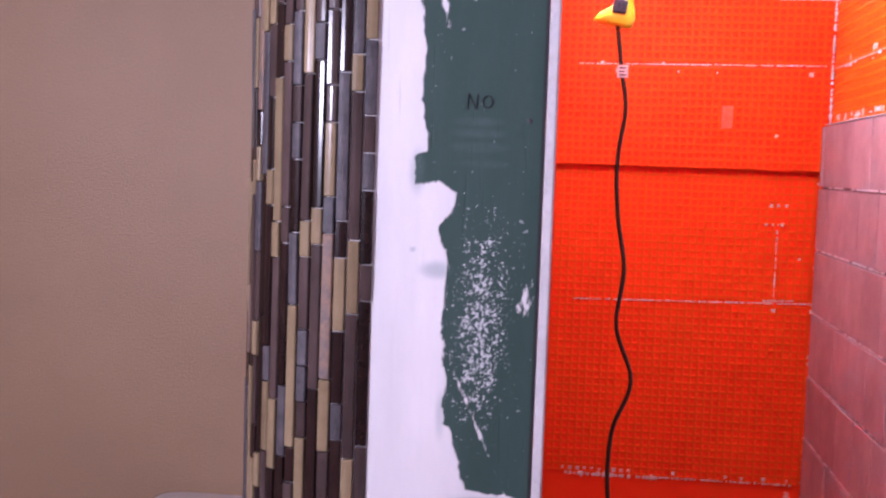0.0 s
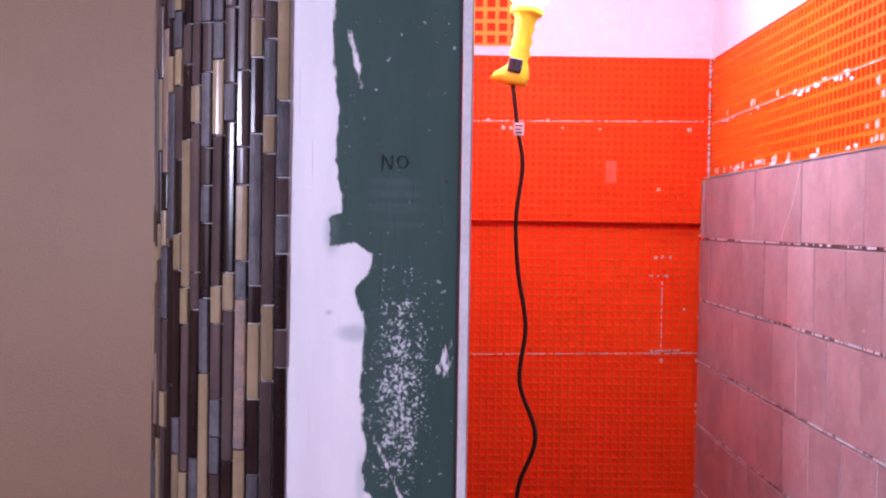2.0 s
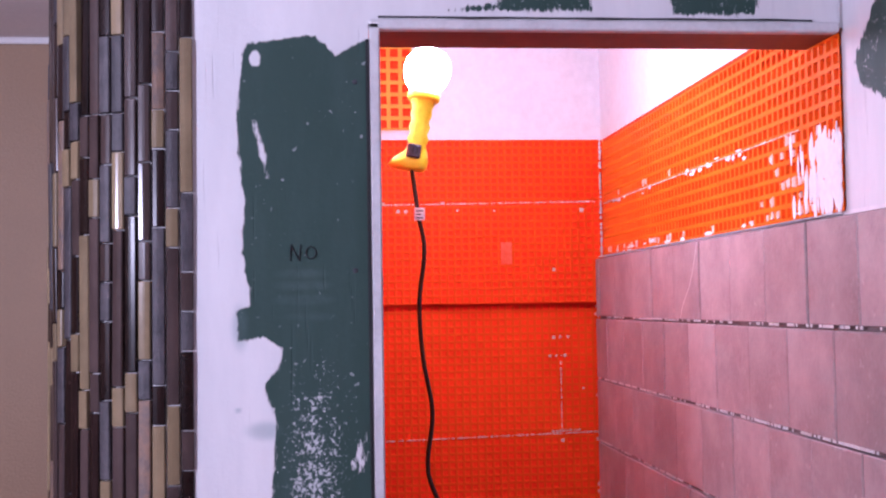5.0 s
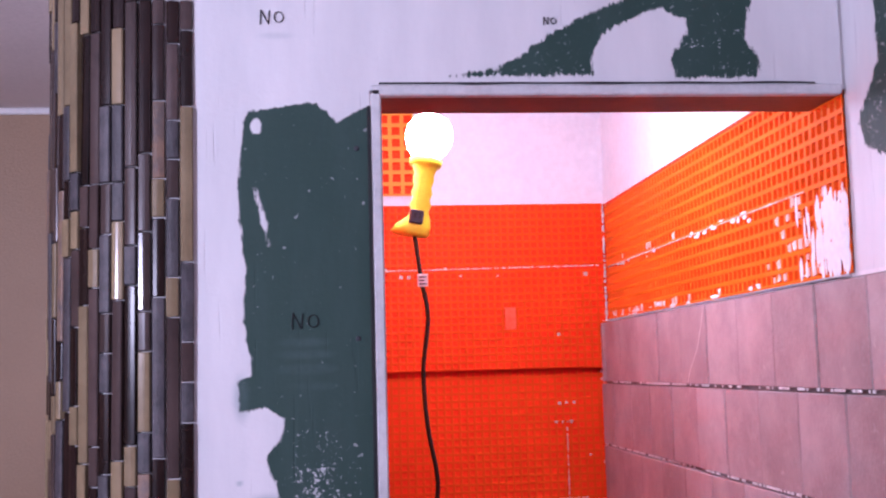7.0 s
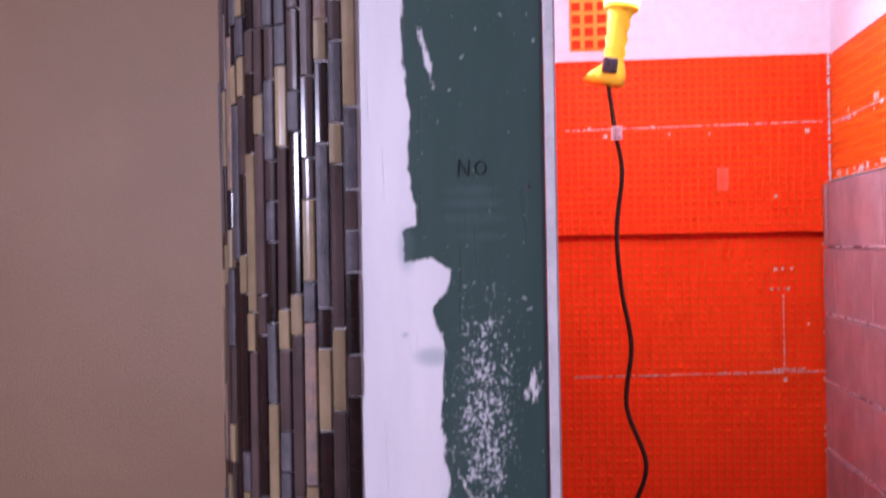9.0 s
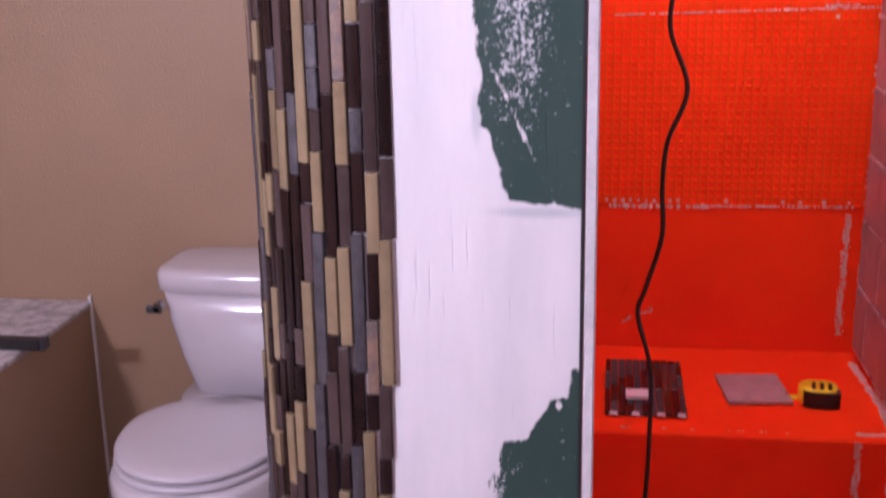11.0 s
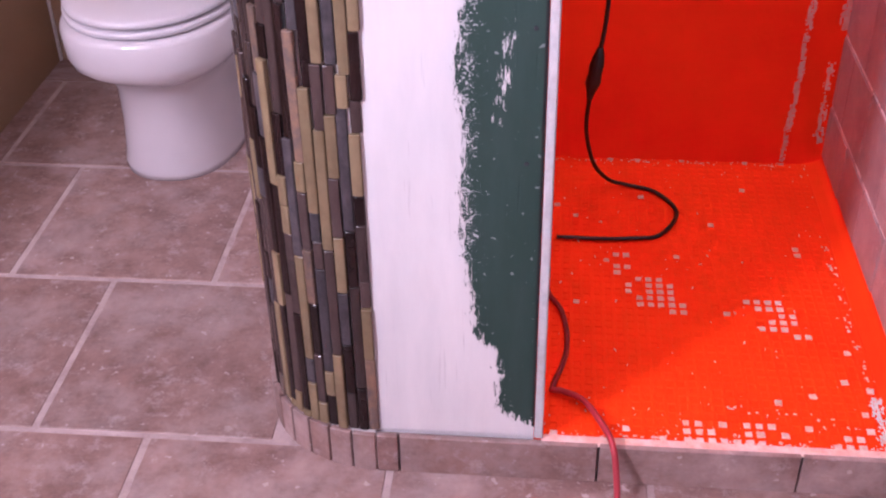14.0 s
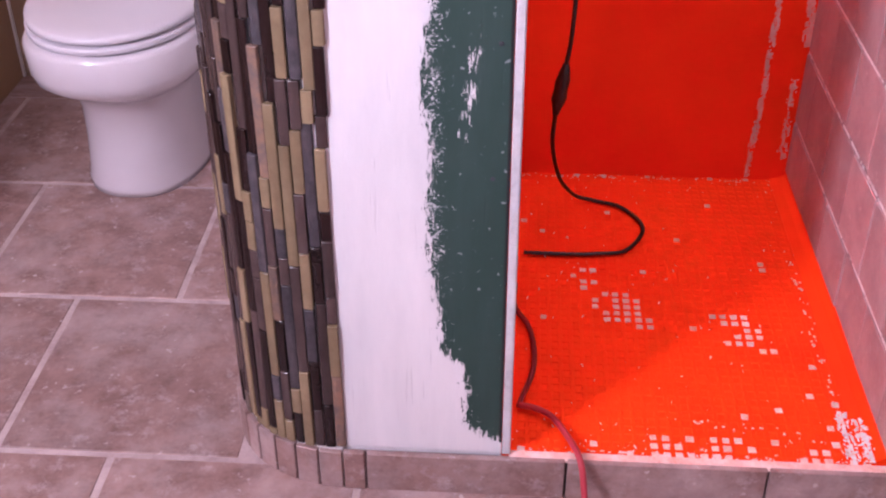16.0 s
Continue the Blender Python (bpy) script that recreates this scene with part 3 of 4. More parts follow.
    for sx in (-0.095, 0.095):
        part("bolt_cap", loft([oval(sx * 1.12, 1.16, z, r, r, 16) for z, r in ((0.0, 0.014), (0.014, 0.013), (0.020, 0.006))]), CHINA, base, smooth=True)
    return base


toilet(-0.807)

# ---------------------------------------------------------------- tub deck with a bar on it
deck = structure(mesh_object("tub_deck", boxed(-2.3, -1.274, -0.4, TANWALL, -0.004, 0.527), TAN), "low tan tub surround with a rough mortar top", "deck")
part("deck_top", boxed(-2.3, -1.271, -0.4, TANWALL, 0.527, 0.542, bevel=0.003), DECK, deck, "rough grey-white mortar bed")
part("corner_bead", boxed(-1.2765, -1.2695, TANWALL - 0.012, TANWALL - 0.001, 0.0, 0.556), CAULK, deck, "white caulk in the corner")
bar = tagged(new("level_bar"), "black bar with a light end cap lying on the tub deck", "tool")
part("bar_body", boxed(-1.75, -1.226, 1.030, 1.062, 0.543, 0.569, bevel=0.003), BLACK, bar)
part("end_cap", boxed(-1.2258, -1.216, 1.029, 1.063, 0.5425, 0.5705, bevel=0.003), DARK_GREY, bar)


# ---------------------------------------------------------------- work light and its cord
def work_light(x, y, z):
    """A hand lamp that hangs by its hook, bulb up; z is the bottom of its handle."""
    lamp = tagged(new("work_light"), "yellow hand-held work light hanging bulb up, lit", "lamp")
    lamp.matrix_world = pose(x, y, z, 0, 9, 12)
    def ring(h, rx, ry, ox=0.0):
        return oval(ox, 0, h, rx, ry, 24, 2.4)
    part("handle", loft([ring(0.0, 0.030, 0.018, -0.012), ring(0.004, 0.034, 0.021, -0.012), ring(0.016, 0.031, 0.021, -0.008), ring(0.032, 0.020, 0.017), ring(0.045, 0.0150, 0.015), ring(0.055, 0.0185, 0.0175),
                         ring(0.066, 0.0150, 0.015), ring(0.077, 0.0185, 0.0175), ring(0.088, 0.0150, 0.015), ring(0.099, 0.0185, 0.0175), ring(0.110, 0.017, 0.017), ring(0.122, 0.021, 0.020), ring(0.128, 0.025, 0.024), ring(0.136, 0.025, 0.024), ring(0.139, 0.02, 0.02)]),
         YELLOW, lamp, smooth=True)
    socket = part("outlet", boxed(-0.022, 0.002, -0.0265, -0.016, 0.018, 0.042, bevel=0.002), DARK_GREY, lamp, "dark outlet in the handle")
    for sx in (-0.015, -0.007):
        part("slot", boxed(sx, sx + 0.003, -0.0272, -0.026, 0.026, 0.036), BLACK, socket)
    part("bulb", loft([ring(0.138, 0.016, 0.016), ring(0.143, 0.024, 0.024), ring(0.153, 0.033, 0.033), ring(0.168, 0.039, 0.039), ring(0.182, 0.040, 0.040), ring(0.197, 0.037, 0.037), ring(0.210, 0.028, 0.028), ring(0.218, 0.012, 0.012)]), BULB, lamp, "glowing white bulb", smooth=True)
    part("collar", loft([ring(0.124, 0.026, 0.025), ring(0.127, 0.028, 0.027), ring(0.137, 0.028, 0.027), ring(0.140, 0.022, 0.022)]), YELLOW, lamp, smooth=True)
    part("hook", tube([(0, 0, 0.216), (0, 0, 0.255), (0.004, 0, 0.275), (0.0, 0, 0.289)], 0.0016, 6), CHROME, lamp, "wire hook")
    return lamp


LX, LY = 0.096, 0.60
work_light(LX, LY, 1.806)
hook = structure(mesh_object("ceiling_hook", tube([(LX + 0.045, LY + 0.01, CEIL + 0.01), (LX + 0.046, LY + 0.01, CEIL - 0.05), (LX + 0.045, LY + 0.01, CEIL - 0.127)], 0.0015, 6), CHROME), "thin wire from the ceiling", "hook")

cord = tagged(new("extension_cord"), "black lamp cord hanging to the floor, joined to a red cord", "cord")
hang = ((0.093, 1.808), (0.098, 1.77), (0.104, 1.725), (0.113, 1.665), (0.103, 1.575), (0.108, 1.48), (0.123, 1.385), (0.114, 1.285), (0.144, 1.190), (0.116, 1.105), (0.110, 1.03), (0.112, 0.95), (0.088, 0.86), (0.077, 0.815), (0.100, 0.72), (0.102, 0.60), (0.099, 0.50), (0.092, 0.435))
part("cable", tube([(x, LY, z) for x, z in hang], 0.0040, 8), BLACK, cord, smooth=True)
part("plug", loft([oval(0.092 - 0.014 * k / 6, LY, 0.440 - 0.017 * k, r, r, 14) for k, r in enumerate((0.005, 0.010, 0.013, 0.012, 0.014, 0.009, 0.005))]), BLACK, cord, "black plug and socket pushed together", smooth=True)
part("cable", tube([(0.078, LY, 0.345), (0.077, LY + 0.03, 0.26), (0.096, LY + 0.08, 0.16), (0.130, LY + 0.125, 0.095), (0.170, LY + 0.135, 0.077), (0.225, LY + 0.112, 0.076), (0.262, LY + 0.04, 0.076), (0.225, LY - 0.04, 0.076), (0.17, 0.545, 0.076), (0.113, 0.540, 0.076), (0.03, 0.541, 0.076)], 0.0040, 8), BLACK, cord, smooth=True)
part("cable", tube([(0.016, 0.44, 0.076), (0.016, 0.37, 0.076), (0.040, 0.315, 0.076), (0.050, 0.25, 0.076), (0.047, 0.19, 0.076), (0.030, 0.125, 0.077), (0.026, 0.106, 0.077)], 0.0045, 8), CORD_ORANGE_BOUNCE, cord, "dark rubber cable, orange reflected from the floor put into its maroon", smooth=True)
part("cable", tube([(0.026, 0.106, 0.079), (0.048, 0.100, 0.080), (0.078, 0.079, 0.081), (0.105, 0.022, 0.085), (0.118, -0.02, 0.086), (0.125, -0.045, 0.05), (0.128, -0.075, 0.012), (0.128, -0.13, 0.006), (0.115, -0.24, 0.006), (0.10, -0.45, 0.006)], 0.0050, 8), RED_CORD, cord, "red rubber cable", smooth=True)
tag = part("tag", boxed(0.096, 0.114, LY - 0.0075, LY - 0.0055, 1.718, 1.740, bevel=0.0006), PAPER, cord, "small white printed tag")
for k in range(3):
    part("print", boxed(0.099, 0.111 - 0.003 * (k % 2), LY - 0.0082, LY - 0.0076, 1.7215 + 0.006 * k, 1.7235 + 0.006 * k), INK, tag)

# ---------------------------------------------------------------- things on the bench
sheet = tagged(new("mosaic_sheet"), "leftover sheet of dark mosaic strips lying on the bench", "tile sheet")
rng = random.Random(3)
sx = 0.026
while sx < 0.188:
    w = rng.choice((0.012, 0.016, 0.016))
    y0 = 0.925
    while y0 < 1.205:
        ln = rng.choice((0.06, 0.09, 0.13))
        part("strip", boxed(sx, sx + w - 0.0015, y0, min(y0 + ln, 1.225) - 0.0015, BENCH_Z + 0.0015, BENCH_Z + 0.0085, bevel=0.0008), rng.choice((GLASS_BROWN, GLASS_BROWN, GLASS_PLUM, SLATE)), sheet)
        y0 += ln
    sx += w
for k, px in enumerate((0.034, 0.078, 0.128, 0.168)):
    chip = tagged(new("paper_chip"), "torn white paper scrap at the edge of the sheet", "paper", "paper scraps")
    part("scrap", loft([[(px, 0.912, z), (px + 0.018, 0.909, z), (px + 0.016, 0.926, z), (px + 0.004, 0.928, z)] for z in (BENCH_Z + 0.0095, BENCH_Z + 0.0105)]), PAPER, chip)
offcut = tagged(new("tile_offcut"), "small pale tile offcut on the mosaic sheet", "tile")
part("piece", boxed(0.068, 0.118, 0.99, 1.03, BENCH_Z + 0.009, BENCH_Z + 0.018, bevel=0.0015), PAPER, offcut)
spare = tagged(new("wall_tile"), "rosy taupe wall tile lying on the bench", "tile")
part("piece", boxed(-0.066, 0.066, -0.075, 0.075, 0.0, 0.009, bevel=0.0015), WALL_TILE, spare)
spare.matrix_world = pose(0.332, 1.082, BENCH_Z + 0.001, 0, 0, 6)


def tape_measure(m):
    tape = tagged(new("tape_measure"), "yellow and black tape measure lying on the bench", "tape measure")
    part("case", loft([oval(0, 0, z, rx, ry, 28, 3.0) for z, rx, ry in ((0.0, 0.036, 0.032), (0.004, 0.040, 0.036), (0.030, 0.040, 0.036), (0.036, 0.035, 0.031))]), YELLOW, tape, smooth=True)
    part("grip", loft([oval(0.006, -0.021, z, 0.037, 0.020, 28, 3.0) for z in (0.002, 0.034)]), BLACK, tape, "black rubber grip")
    for k in range(3):
        part("rib", boxed(-0.014 + 0.016 * k, -0.006 + 0.016 * k, -0.022, 0.012, 0.0355, 0.0385, bevel=0.001), BLACK, tape)
    part("blade", boxed(-0.062, -0.036, -0.004, 0.016, 0.003, 0.0045), YELLOW, tape, "end of the steel blade")
    part("blade_hook", boxed(-0.0635, -0.0615, -0.005, 0.017, 0.0, 0.012), CHROME, tape)
    tape.matrix_world = m
    return tape


tape_measure(pose(0.456, 1.035, BENCH_Z + 0.001, 0, 0, -8))


# ---------------------------------------------------------------- handwriting
def pen(name, strokes, parent, label):
    bm = bmesh.new()
    for pts in strokes:
        b = tube([(x, -0.0012, z) for x, z in pts], 0.0007, 5)
        me = bpy.data.meshes.new("stroke")
        b.to_mesh(me)
        b.free()
        bm.from_mesh(me)
        bpy.data.meshes.remove(me)
    return part(name, bm, INK, parent, label)


def write_no(x, z, s, parent):
    """The letters N and O by marker, s high."""
    n = [((x, z), (x + 0.02 * s, z + 0.5 * s), (x + 0.05 * s, z + s)), ((x + 0.05 * s, z + s), (x + 0.3 * s, z + 0.5 * s), (x + 0.55 * s, z + 0.02 * s)), ((x + 0.55 * s, z + 0.02 * s), (x + 0.58 * s, z + 0.5 * s), (x + 0.62 * s, z + 0.95 * s))]
    o = [tuple((x + 1.25 * s + 0.30 * s * math.cos(a), z + 0.5 * s + 0.36 * s * math.sin(a)) for a in [0.5 + 6.4 * k / 10 for k in range(11)])]
    return pen("handwriting", n + o, parent, "the word NO in black marker")


part("torn_paper", loft([[(0.012 + 0.055 * k, -0.0035, TOP + 0.007 + 0.0012 * math.sin(k * 2.3)), (0.012 + 0.055 * k, 0.0, TOP + 0.007), (0.012 + 0.055 * k, 0.0, TOP + 0.0085), (0.012 + 0.055 * k, -0.0035, TOP + 0.0088 + 0.0014 * math.sin(k * 3.1))] for k in range(11)]), INK, header, "dark torn paper edge over the board")
for sx, sz in ((-0.015, 0.742), (-0.022, 0.555), (-0.019, 1.615), (-0.017, 1.845)):
    part("screw_head", loft([oval(sx, sz, z, r, r, 10) for z, r in ((0.0, 0.0032), (0.001, 0.0030), (0.0013, 0.0012))]), DARK_GREY, wall_end).matrix_world = Matrix.Rotation(math.pi / 2, 4, "X")
write_no(-0.097, 1.627, 0.020, wall_end)
write_no(-0.131, 1.999, 0.018, wall_end)
write_no(0.218, 1.999, 0.010, header)

# ---------------------------------------------------------------- kerb and base tiles
def base_piece(p, q, out, z1=0.074, lean=0.0):
    """A base tile from p to q in plan, with its face out from the wall."""
    (x0, y0), (x1, y1) = p, q
    n = Vector((y1 - y0, -(x1 - x0), 0)).normalized() * out
    ring = [(x0, y0), (x1, y1), (x1 + n.x, y1 + n.y), (x0 + n.x, y0 + n.y)]
    bm = loft([[(x, y, z) for x, y in ring] for z in (0.0, z1)])
    bmesh.ops.bevel(bm, geom=bm.edges[:], offset=0.0012, segments=1, affect="EDGES")
    return bm


kerb = structure(new("kerb"), "low kerb faced with cut brown tiles", "kerb")
part("mortar", boxed(-0.25, RIGHT, -0.0045, 0.0, 0.0, CURB - 0.004), JOINT, kerb)
part("mortar_top", boxed(0.012, RIGHT, -0.010, 0.012, CURB - 0.006, CURB - 0.002, bevel=0.002), FILM, kerb, "white thinset along the kerb")
xs = (-0.205, 0.0985, 0.3985, 0.62)
for x0, x1 in zip(xs, xs[1:]):
    part("base_tile", base_piece((x0 + 0.0018, -0.0045), (min(x1, RIGHT) - 0.0018, -0.0045), 0.009), FLOOR_TILE, kerb)
part("base_tile", base_piece((CX + 0.0015, -0.0045), (-0.2068, -0.0045), 0.009), FLOOR_TILE, kerb)
BR, step = 0.1765, math.radians(11)
for k in range(9):
    a0, a1 = math.radians(270) - k * step - 0.006, math.radians(270) - (k + 1) * step + 0.006
    p0 = (CX - 0.012 * min(1, (k + 1) / 4) + BR * math.cos(a1), CY + BR * math.sin(a1))
    p1 = (CX - 0.012 * min(1, k / 4) + BR * math.cos(a0), CY + BR * math.sin(a0))
    part("base_tile", base_piece(p0, p1, 0.009, 0.074), FLOOR_TILE, kerb)
arc = [(CX + (BR - 0.0045 + e) * math.cos(math.radians(270 - d)), CY + (BR - 0.0045 + e) * math.sin(math.radians(270 - d))) for e in (-0.002, 0.006) for d in (range(0, 100, 5) if e < 0 else range(95, -5, -5))]
part("mortar", loft([[(x, y, z) for x, y in arc] for z in (0.0, CURB + 0.001)]), THINSET, kerb)


# ---------------------------------------------------------------- thinset smears and filled pockets
def filled(name, cells, origin, u, v, parent, label, pitch=pitch, mat=THINSET, inset=(0.10, 0.38)):
    """Pockets of a membrane filled with thinset: thin irregular squares."""
    origin, u, v = Vector(origin), Vector(u), Vector(v)
    out, rng = u.cross(v), random.Random(11)
    bm = bmesh.new()
    for i, j in cells:
        if rng.random() < 0.12:
            continue
        j0 = [rng.uniform(*inset) for _ in range(4)]
        quad = [(i + j0[0], j + j0[1]), (i + 1 - j0[1], j + j0[2]), (i + 1 - j0[2], j + 1 - j0[3]), (i + j0[3], j + 1 - j0[0])]
        lo = [bm.verts.new(origin + (u * a + v * b) * pitch - out * 0.002) for a, b in quad]
        hi = [bm.verts.new(origin + (u * a + v * b) * pitch + out * rng.uniform(0.0002, 0.0009)) for a, b in quad]
        bm.faces.new(hi)
        for k in range(4):
            bm.faces.new((lo[k], lo[(k + 1) % 4], hi[(k + 1) % 4], hi[k]))
    return tagged(part(name, bm, mat, parent, label), kind="stuff")


rng = random.Random(5)
def slanted(c0, c1, r0, r1, slant, fill):
    """Cells of a block whose columns slide down to the right."""
    return [(c, r - int(slant * (c - c0))) for c in range(c0, c1 + 1) for r in range(r0, r1 + 1) if rng.random() < fill]


cells = slanted(9, 12, 18, 22, 0.4, 0.97) + slanted(6, 9, 24, 26, 0.3, 0.6) + [(8, 20), (8, 21), (13, 17), (13, 18), (7, 23)] + slanted(20, 22, 15, 19, 0.4, 0.95) + slanted(22, 24, 14, 17, 0.4, 0.5)
cells += slanted(12, 18, 0, 2, 0.0, 0.92) + slanted(19, 28, 0, 2, 0.0, 0.18) + slanted(26, 29, 0, 5, 0.0, 0.5) + slanted(27, 28, 6, 30, 0.0, 0.12) + slanted(0, 3, 0, 2, 0.0, 0.4)
cells += [(24, 29), (25, 28), (25, 27), (19, 26), (17, 17), (7, 1), (10, 0), (22, 2), (25, 1), (23, 6), (20, 5), (21, 39), (3, 33)]
cells += [(i, 45) for i in range(29) if rng.random() < 0.12] + [(rng.randrange(28), rng.randrange(44)) for _ in range(8)]
filled("thinset_spots", sorted(set(c for c in cells if 0 <= c[0] < 32 and 0 <= c[1] < 47)), (0.002, 0.008, 0.0695), (1, 0, 0), (0, 1, 0), shower_floor, "pale thinset left in the pockets", 0.0185, FILM, (0.14, 0.27))
cells = [(i, 13) for i in range(12) if rng.random() < 0.35] + [(5, 12), (6, 12), (13, 12), (18, 12), (30, 12), (26, 4)]
filled("thinset_spots", sorted(set(cells)), (0.012, BACK - 0.014, 1.572), (1, 0, 0), (0, 0, 1), wall_back, "pale thinset specks in the pockets", mat=FILM, inset=(0.2, 0.42))
cells = [(i, 0) for i in range(33) if rng.random() < (0.9 if i < 10 else 0.3)] + [(28, 24), (28, 35)] + [(27, 37), (28, 37), (26, 37), (29, 23), (27, 23), (30, 30)] + [(32, j) for j in range(42) if rng.random() < 0.35]
filled("thinset_spots", sorted(set(cells)), (0.012, BACK + 0.010, 0.83), (1, 0, 0), (0, 0, 1), wall_back, "pale thinset specks in the pockets", mat=FILM, inset=(0.2, 0.42))
cells = [(i, 6) for i in (7, 17, 18, 26, 37)] + [(i, j) for i in range(49, 60) for j in range(6) if rng.random() < (i - 47) / 24] + [(i, 0) for i in range(62) if rng.random() < 0.25]
filled("thinset_spots", sorted(set(cells)), (RIGHT, BACK - 0.016, 1.684), (0, -1, 0), (0, 0, 1), wall_right, "pale thinset smeared in the pockets", wide, FILM)


def ridge(points, width, parent, label="rough line of thinset", seed=1, gaps=0.22, mat=THINSET):
    """A lumpy smear of thinset along points."""
    rng = random.Random(seed)
    bm = bmesh.new()
    for p, q in zip(points, points[1:]):
        p, q = Vector(p), Vector(q)
        n = max(3, int((q - p).length / (width * 0.55)))
        for k in range(n):
            if rng.random() < gaps:
                continue
            c = p.lerp(q, (k + rng.random()) / n)
            made = bmesh.ops.create_icosphere(bm, subdivisions=1, radius=width * rng.uniform(0.25, 0.6))["verts"]
            for v in made:
                v.co = c + Vector((v.co.x * rng.uniform(0.6, 1.2), v.co.y * 0.28, v.co.z * rng.uniform(0.7, 1.4))) if abs(p.x - q.x) + abs(p.z - q.z) > abs(p.y - q.y) else c + Vector((v.co.x * 0.28, v.co.y, v.co.z))
    return tagged(part("thinset_line", bm, mat, parent, label), kind="stuff")


def smears(n, place, size, parent, seed):
    """Flat trowel smears on the right-hand wall; place(rng) gives y, z."""
    rng = random.Random(seed)
    bm = bmesh.new()
    for _ in range(n):
        y, z = place(rng)
        made = bmesh.ops.create_icosphere(bm, subdivisions=2, radius=1.0)["verts"]
        ry, rz = size[0] * rng.uniform(0.4, 1.2), size[1] * rng.uniform(0.3, 1.2)
        for v in made:
            wob = 1 + 0.3 * noise.noise(Vector((v.co.y * 2.3 + y * 90, v.co.z * 2.3 + z * 70, 3.1)))
            v.co = Vector((RIGHT - 0.0003 + v.co.x * 0.0009, y + v.co.y * ry * wob, z + v.co.z * rz * wob))
    return tagged(part("thinset_smears", bm, PLASTER, parent, "white trowel smears"), kind="stuff")


smears(150, lambda r: (0.010 + abs(r.gauss(0, 0.052)), r.uniform(1.695, 1.785)), (0.0055, 0.021), wall_right, 31)
smears(26, lambda r: (r.choice((1.15, 0.9, 0.62, 0.42, 0.40, 0.25)) + r.gauss(0, 0.04), 1.803 + r.gauss(0, 0.003)), (0.012, 0.004), wall_right, 32)
smears(16, lambda r: (r.uniform(0.0, 1.2), 1.69 + r.gauss(0, 0.004)), (0.02, 0.004), wall_right, 33)
ridge([(RIGHT - 0.001, BACK - 0.03, 1.806), (RIGHT - 0.001, 0.14, 1.806)], 0.003, wall_right, seed=34, mat=FILM)
ridge([(0.588, BACK + 0.006, 1.50), (0.586, BACK + 0.006, 0.55)], 0.007, wall_back, seed=14, mat=FILM)
ridge([(0.495, BACK + 0.007, 1.43), (0.495, BACK + 0.007, 1.27)], 0.0045, wall_back, seed=15, mat=FILM)
ridge([(0.465, BACK + 0.007, 1.445), (0.51, BACK + 0.007, 1.445)], 0.008, wall_back, seed=16, mat=FILM)
ridge([(0.47, BACK + 0.007, 1.265), (0.54, BACK + 0.007, 1.268)], 0.006, wall_back, seed=17, mat=FILM)
ridge([(0.02, BACK + 0.007, 0.826), (0.25, BACK + 0.007, 0.826)], 0.012, wall_back, seed=18, mat=FILM)
ridge([(0.25, BACK + 0.007, 0.828), (0.56, BACK + 0.007, 0.830)], 0.006, wall_back, seed=19, mat=FILM)
ridge([(0.595, BACK - 0.016, 1.96), (0.595, BACK - 0.016, 1.58)], 0.008, wall_back, seed=4)
ridge([(0.03, BACK + 0.008, 1.250), (0.58, BACK + 0.008, 1.262)], 0.0045, wall_back, seed=5, mat=FILM)
ridge([(0.02, BACK - 0.015, 1.806), (0.58, BACK - 0.015, 1.812)], 0.004, wall_back, seed=6, mat=FILM)



def specks(n, parent, seed):
    """Crumbs and thin drag marks of thinset over the shower floor, thicker by the kerb and the right-hand wall."""
    rng = random.Random(seed)
    bm = bmesh.new()
    for _ in range(n):
        x, y = rng.uniform(0.01, 0.585), rng.uniform(0.01, 0.85)
        if rng.random() < 0.6:
            x, y = rng.choice(((x, 0.012 + abs(rng.gauss(0, 0.035))), (0.585 - abs(rng.gauss(0, 0.03)), y), (x, 0.86 - abs(rng.gauss(0, 0.02)))))
        r = rng.uniform(0.0006, 0.0019)
        turn = Matrix.Rotation(rng.uniform(-0.5, 0.5), 3, "Z")
        stretch = rng.choice((1.0, 1.3, 3.0))
        for v in bmesh.ops.create_icosphere(bm, subdivisions=1, radius=1.0)["verts"]:
            v.co = turn @ Vector((v.co.x * r * rng.uniform(0.7, 1.2), v.co.y * r * stretch, v.co.z * 0.0007)) + Vector((x, min(y, 0.868), 0.0700))
    return tagged(part("thinset_crumbs", bm, FILM, parent, "pale thinset crumbs and drag marks"), kind="stuff")


specks(330, shower_floor, 61)


